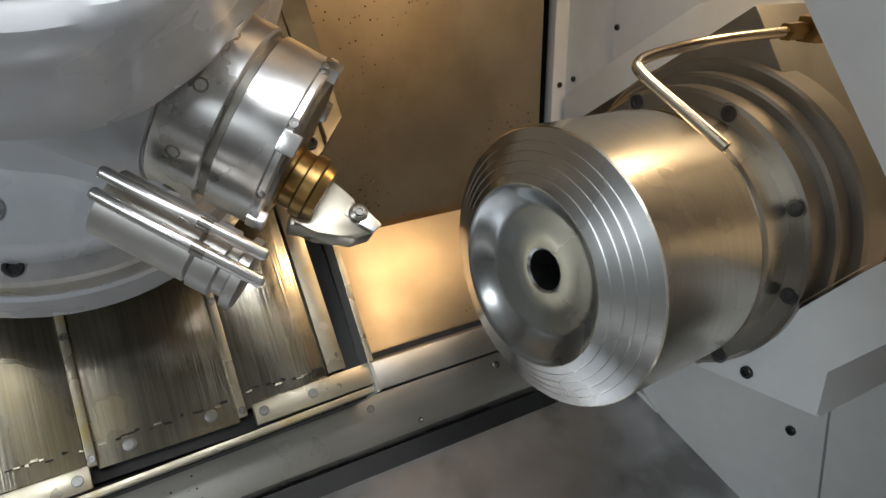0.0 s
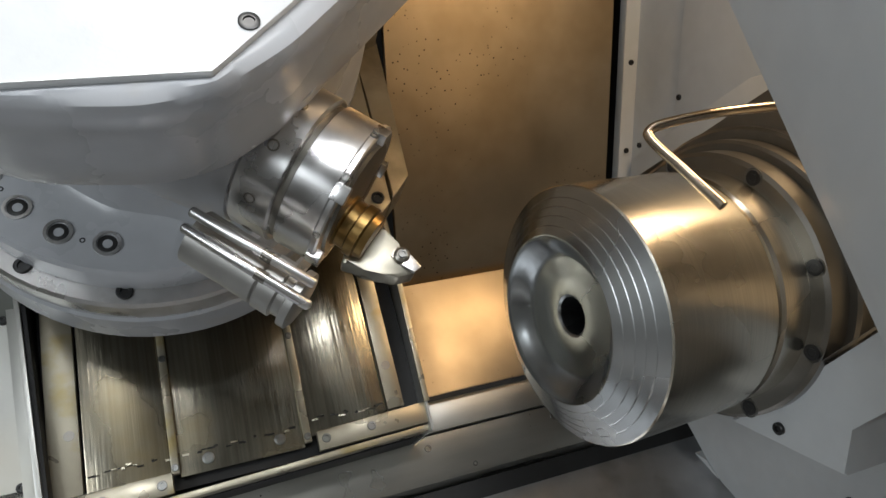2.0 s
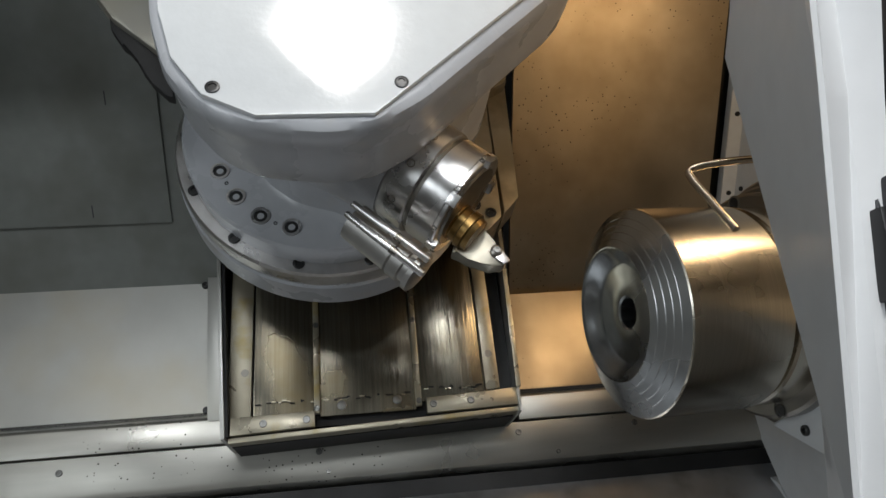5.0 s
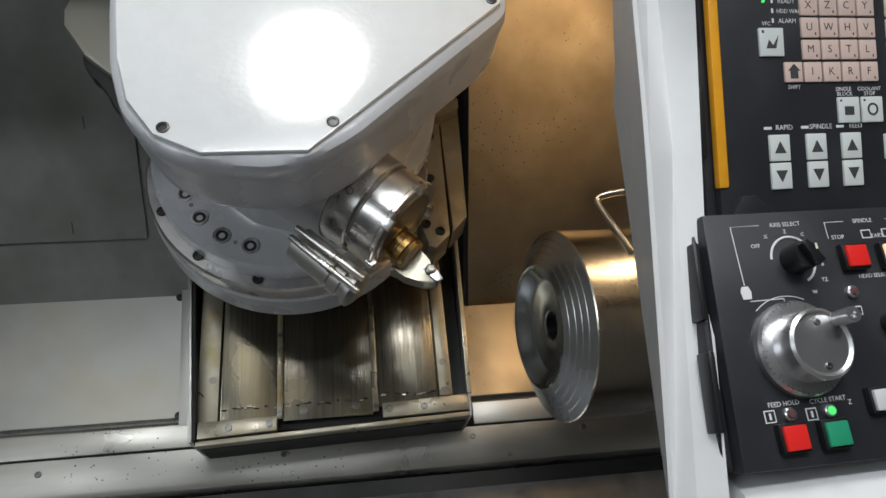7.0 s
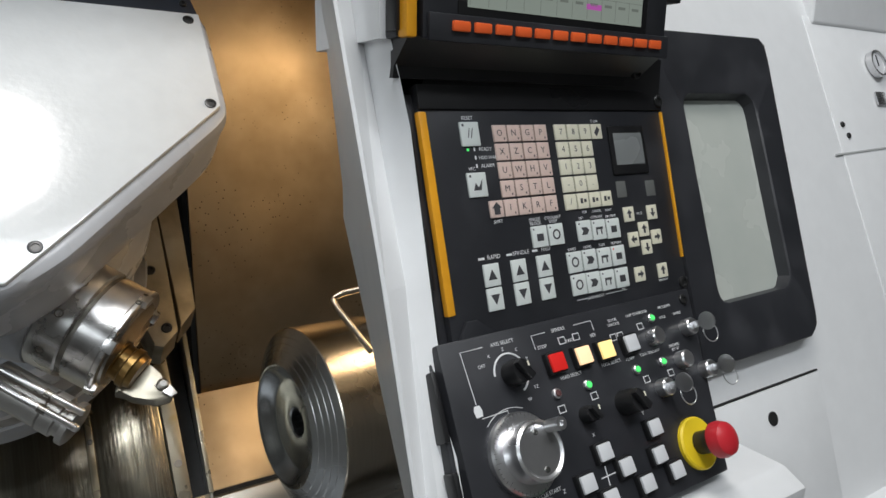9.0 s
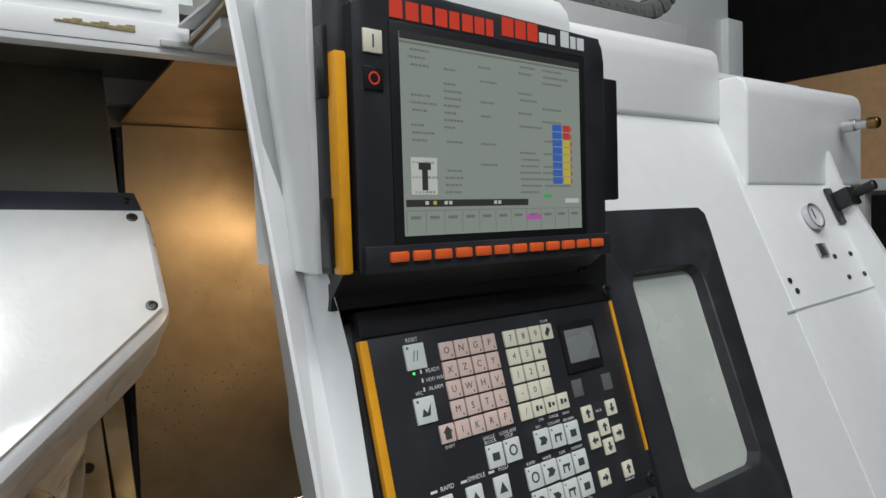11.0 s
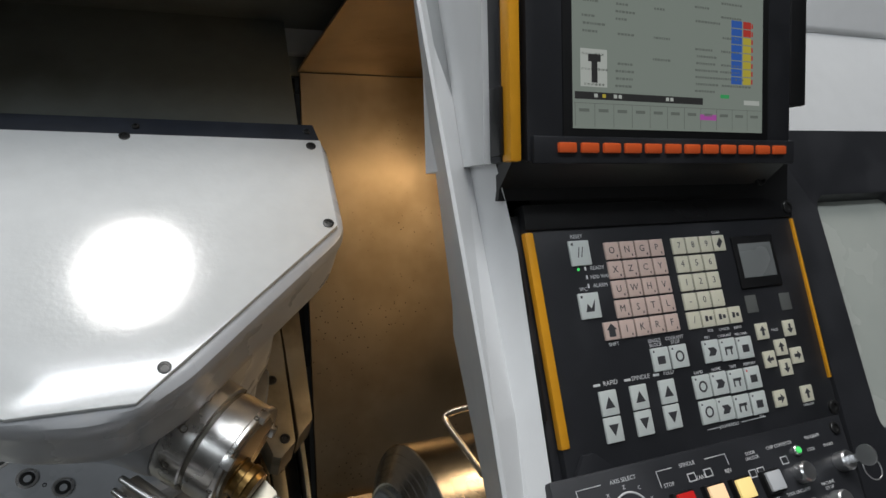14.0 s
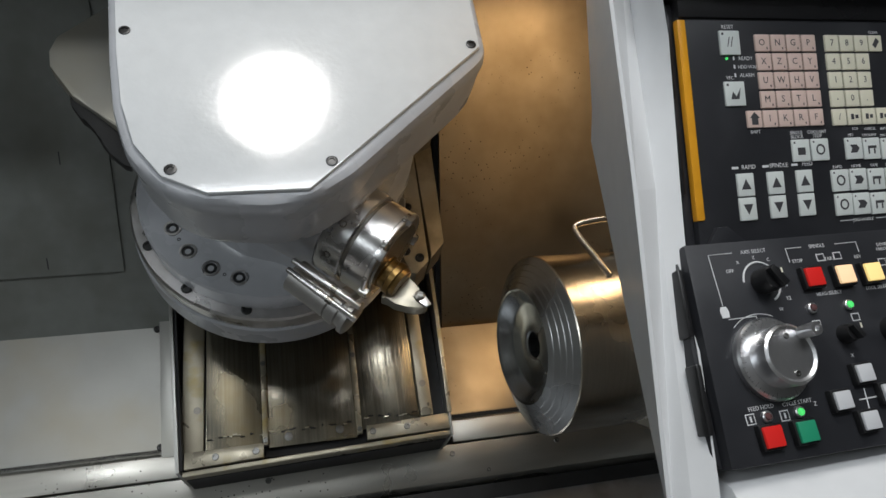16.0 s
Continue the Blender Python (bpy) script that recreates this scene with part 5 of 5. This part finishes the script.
rim = [(-0.078 + 0.045 * math.cos(radians(a)), -0.075 + 0.045 * math.sin(radians(a)), 0.0002) for a in range(130, 60, -5)]
part("arc", tube(rim, 0.0004, 4), PRINT, opp)
for s, x, y, z in (("AXIS SELECT", -58, 32, 4.4), ("OFF", -92, 14, 4.2), ("X", -80, 22, 4), ("Z", -60, 25.5, 4), ("C", -43, 22, 4), ("Y", -33, 10, 4), ("B", -31, -6, 4), ("TZ", -33, -20, 4), ("W", -46, -30, 4),
                   ("SPINDLE", 22, 31, 4.4), ("STOP", -8, 17, 4.4), ("START", 32, 16, 4.4), ("REV", 70, 15, 4.4), ("HEAD SELECT", 18, -20, 4.2), ("TOOL SELECT", 82, -20, 4.2), ("DOOR", 108, 26, 3.8),
                   ("UNLOCK", 108, 21, 3.8), ("CHIP CONVEYOR", 152, 26, 4), ("PROGRAM", 205, 26, 4), ("LOCK", 195, 14, 3.6), ("ENABLE", 224, 14, 3.6), ("CLAMP", 114, -22, 3.8), ("TOOL UNCLAMP", 150, -22, 3.8),
                   ("MACHINE", 196, -22, 3.6), ("SET UP", 196, -27, 3.6), ("FEED HOLD", -103, -119, 4.4), ("CYCLE START", -62, -120, 4.4), ("Z", -42, -124, 4.4), ("X", 20, -85, 4.4), ("Y", 102, -83, 4.4)):
    text(s, x, y, 0, z, opp)
for s0 in (((10, -126), (32, -126)), ((20, -116), (18, -137))):
    part("print_line", tube([(x * mm, y * mm, 0.0002) for x, y in s0], 0.0007, 4), PRINT, opp)
for x, y, mt in ((-11, -31.5, DARKLED), (35, -33, GREENLED), (116, -34, GREENLED), (163, -35, GREENLED), (-101, -126, DARKLED), (-64, -127, GREENLED), (172, 18, GREENLED)):
    lp = part("pilot_lamp", lathe([(0, 0.0055), (0.003, 0.0055), (0.004, 0.0045)], 20, "z", c=(x * mm, y * mm, 0)), ALU, opp)
    part("lens", lathe([(0.003, 0.0042), (0.0055, 0.003), (0.006, 0.001)], 16, "z", c=(x * mm, y * mm, 0)), mt, lp)
for x, y in ((-118, -126), (-80, -128)):
    part("symbol_frame", plate(x - 5, x + 5, y - 5, y + 5, 0, 0.3, 0), PRINT, opp)
    part("symbol_field", plate(x - 4, x + 4, y - 4, y + 4, 0.2, 0.5, 0), PANEL, opp)
    part("symbol", plate(x - 1, x + 1, y - 2.6, y + 2.6, 0.4, 0.7, 0), PRINT, opp)
for x, y in ((100, 8), (112, 8), (150, 12), (22, 20), (44, 20), (-10, -48), (40, -46), (128, -48), (172, -50)):
    part("symbol_frame", plate(x - 5, x + 5, y - 4, y + 4, 0, 0.3, 0), PRINT, opp)
    part("symbol_field", plate(x - 4, x + 4, y - 3, y + 3, 0.2, 0.5, 0), PANEL, opp)
# key switches with keys
for x, y, ky in ((162, -4, False), (228, -5, True), (146, -63, True), (196, -40, False), (232, -60, True)):
    ks = part("key_switch", lathe([(0, 0.0105), (0.012, 0.0105), (0.014, 0.009), (0.014, 0.002)], 28, "z", c=(x * mm, y * mm, 0)), ALU, opp)
    if ky:
        part("key_blade", plate(x - 1.2, x + 1.2, y - 4, y + 4, 13, 26, 0.0004), ALU, ks)
        part("key_bow", lathe([(-0.0012, 0.011), (0.0012, 0.011)], 24, "x", c=(x * mm, y * mm, 0.034)), ALU, ks)
        ring = [((x + 10 + 9 * math.cos(a)) * mm, (y - 14 + 12 * math.sin(a)) * mm, (26 + 3 * math.cos(a)) * mm) for a in np.linspace(0, 2 * math.pi, 25)]
        part("key_ring", tube(ring, 0.0007, 6), ALU, ks)
es = part("emergency_collar", lathe([(0, 0.030), (0.004, 0.030), (0.006, 0.028), (0.006, 0.012)], 40, "z", c=(0.168, -0.134, 0)), ESTOPRING, opp, "yellow collar")
part("stem", lathe([(0.005, 0.013), (0.030, 0.013)], 28, "z", c=(0.168, -0.134, 0)), BLACK, es)
part("mushroom", lathe([(0.028, 0.015), (0.030, 0.020), (0.036, 0.0205), (0.044, 0.018), (0.048, 0.012), (0.049, 0.004)], 36, "z", c=(0.168, -0.134, 0)), ESTOP, es, "red mushroom cap")
screw(opp, 0.245, 0.030, 0.0, (0, 0, 1), 0.007, 0.003)

# handle on the lower sheet
hd = thing("pull_handle", None, "black plastic pull handle on the white lower sheet", "handle")
part("grip", tube(smooth_path([(0.225, -0.93, 1.318), (0.228, -0.965, 1.318), (0.25, -0.975, 1.318), (0.33, -0.975, 1.320), (0.352, -0.965, 1.322), (0.355, -0.93, 1.322)], 6), 0.008, 12), BLACK, hd)
for x in (0.225, 0.355):
    part("foot", lathe([(-0.008, 0.011), (0.0, 0.013)], 16, "y", c=(x, -0.925, 1.320)), BLACK, hd)
screw(front, 0.172, -0.93, 1.315, (0, -1, 0), 0.006, 0.004)

# ---- print ----
made = {}
for s, m, size, parent, mt, align in TEXTS:
    k = (s, round(size, 5), align, mt.name)
    if k not in made:
        cu = bpy.data.curves.new("print", "FONT")
        cu.body, cu.size, cu.align_x, cu.extrude, cu.resolution_u = s, size * 1.25, align, 0.00012, 2
        made[k] = new("print_source", cu)
bpy.context.view_layer.update()
dg = bpy.context.evaluated_depsgraph_get()
meshes = {}
for k, ob in made.items():
    me = bpy.data.meshes.new_from_object(ob.evaluated_get(dg))
    me.materials.clear()
    meshes[k] = me
for k, ob in made.items():
    cu = ob.data
    bpy.data.objects.remove(ob)
    bpy.data.curves.remove(cu)
for s, m, size, parent, mt, align in TEXTS:
    me = meshes[(s, round(size, 5), align, mt.name)]
    if not me.materials:
        me.materials.append(mt)
    ob = new("lettering", me)
    ob.parent = parent
    ob.matrix_basis = m
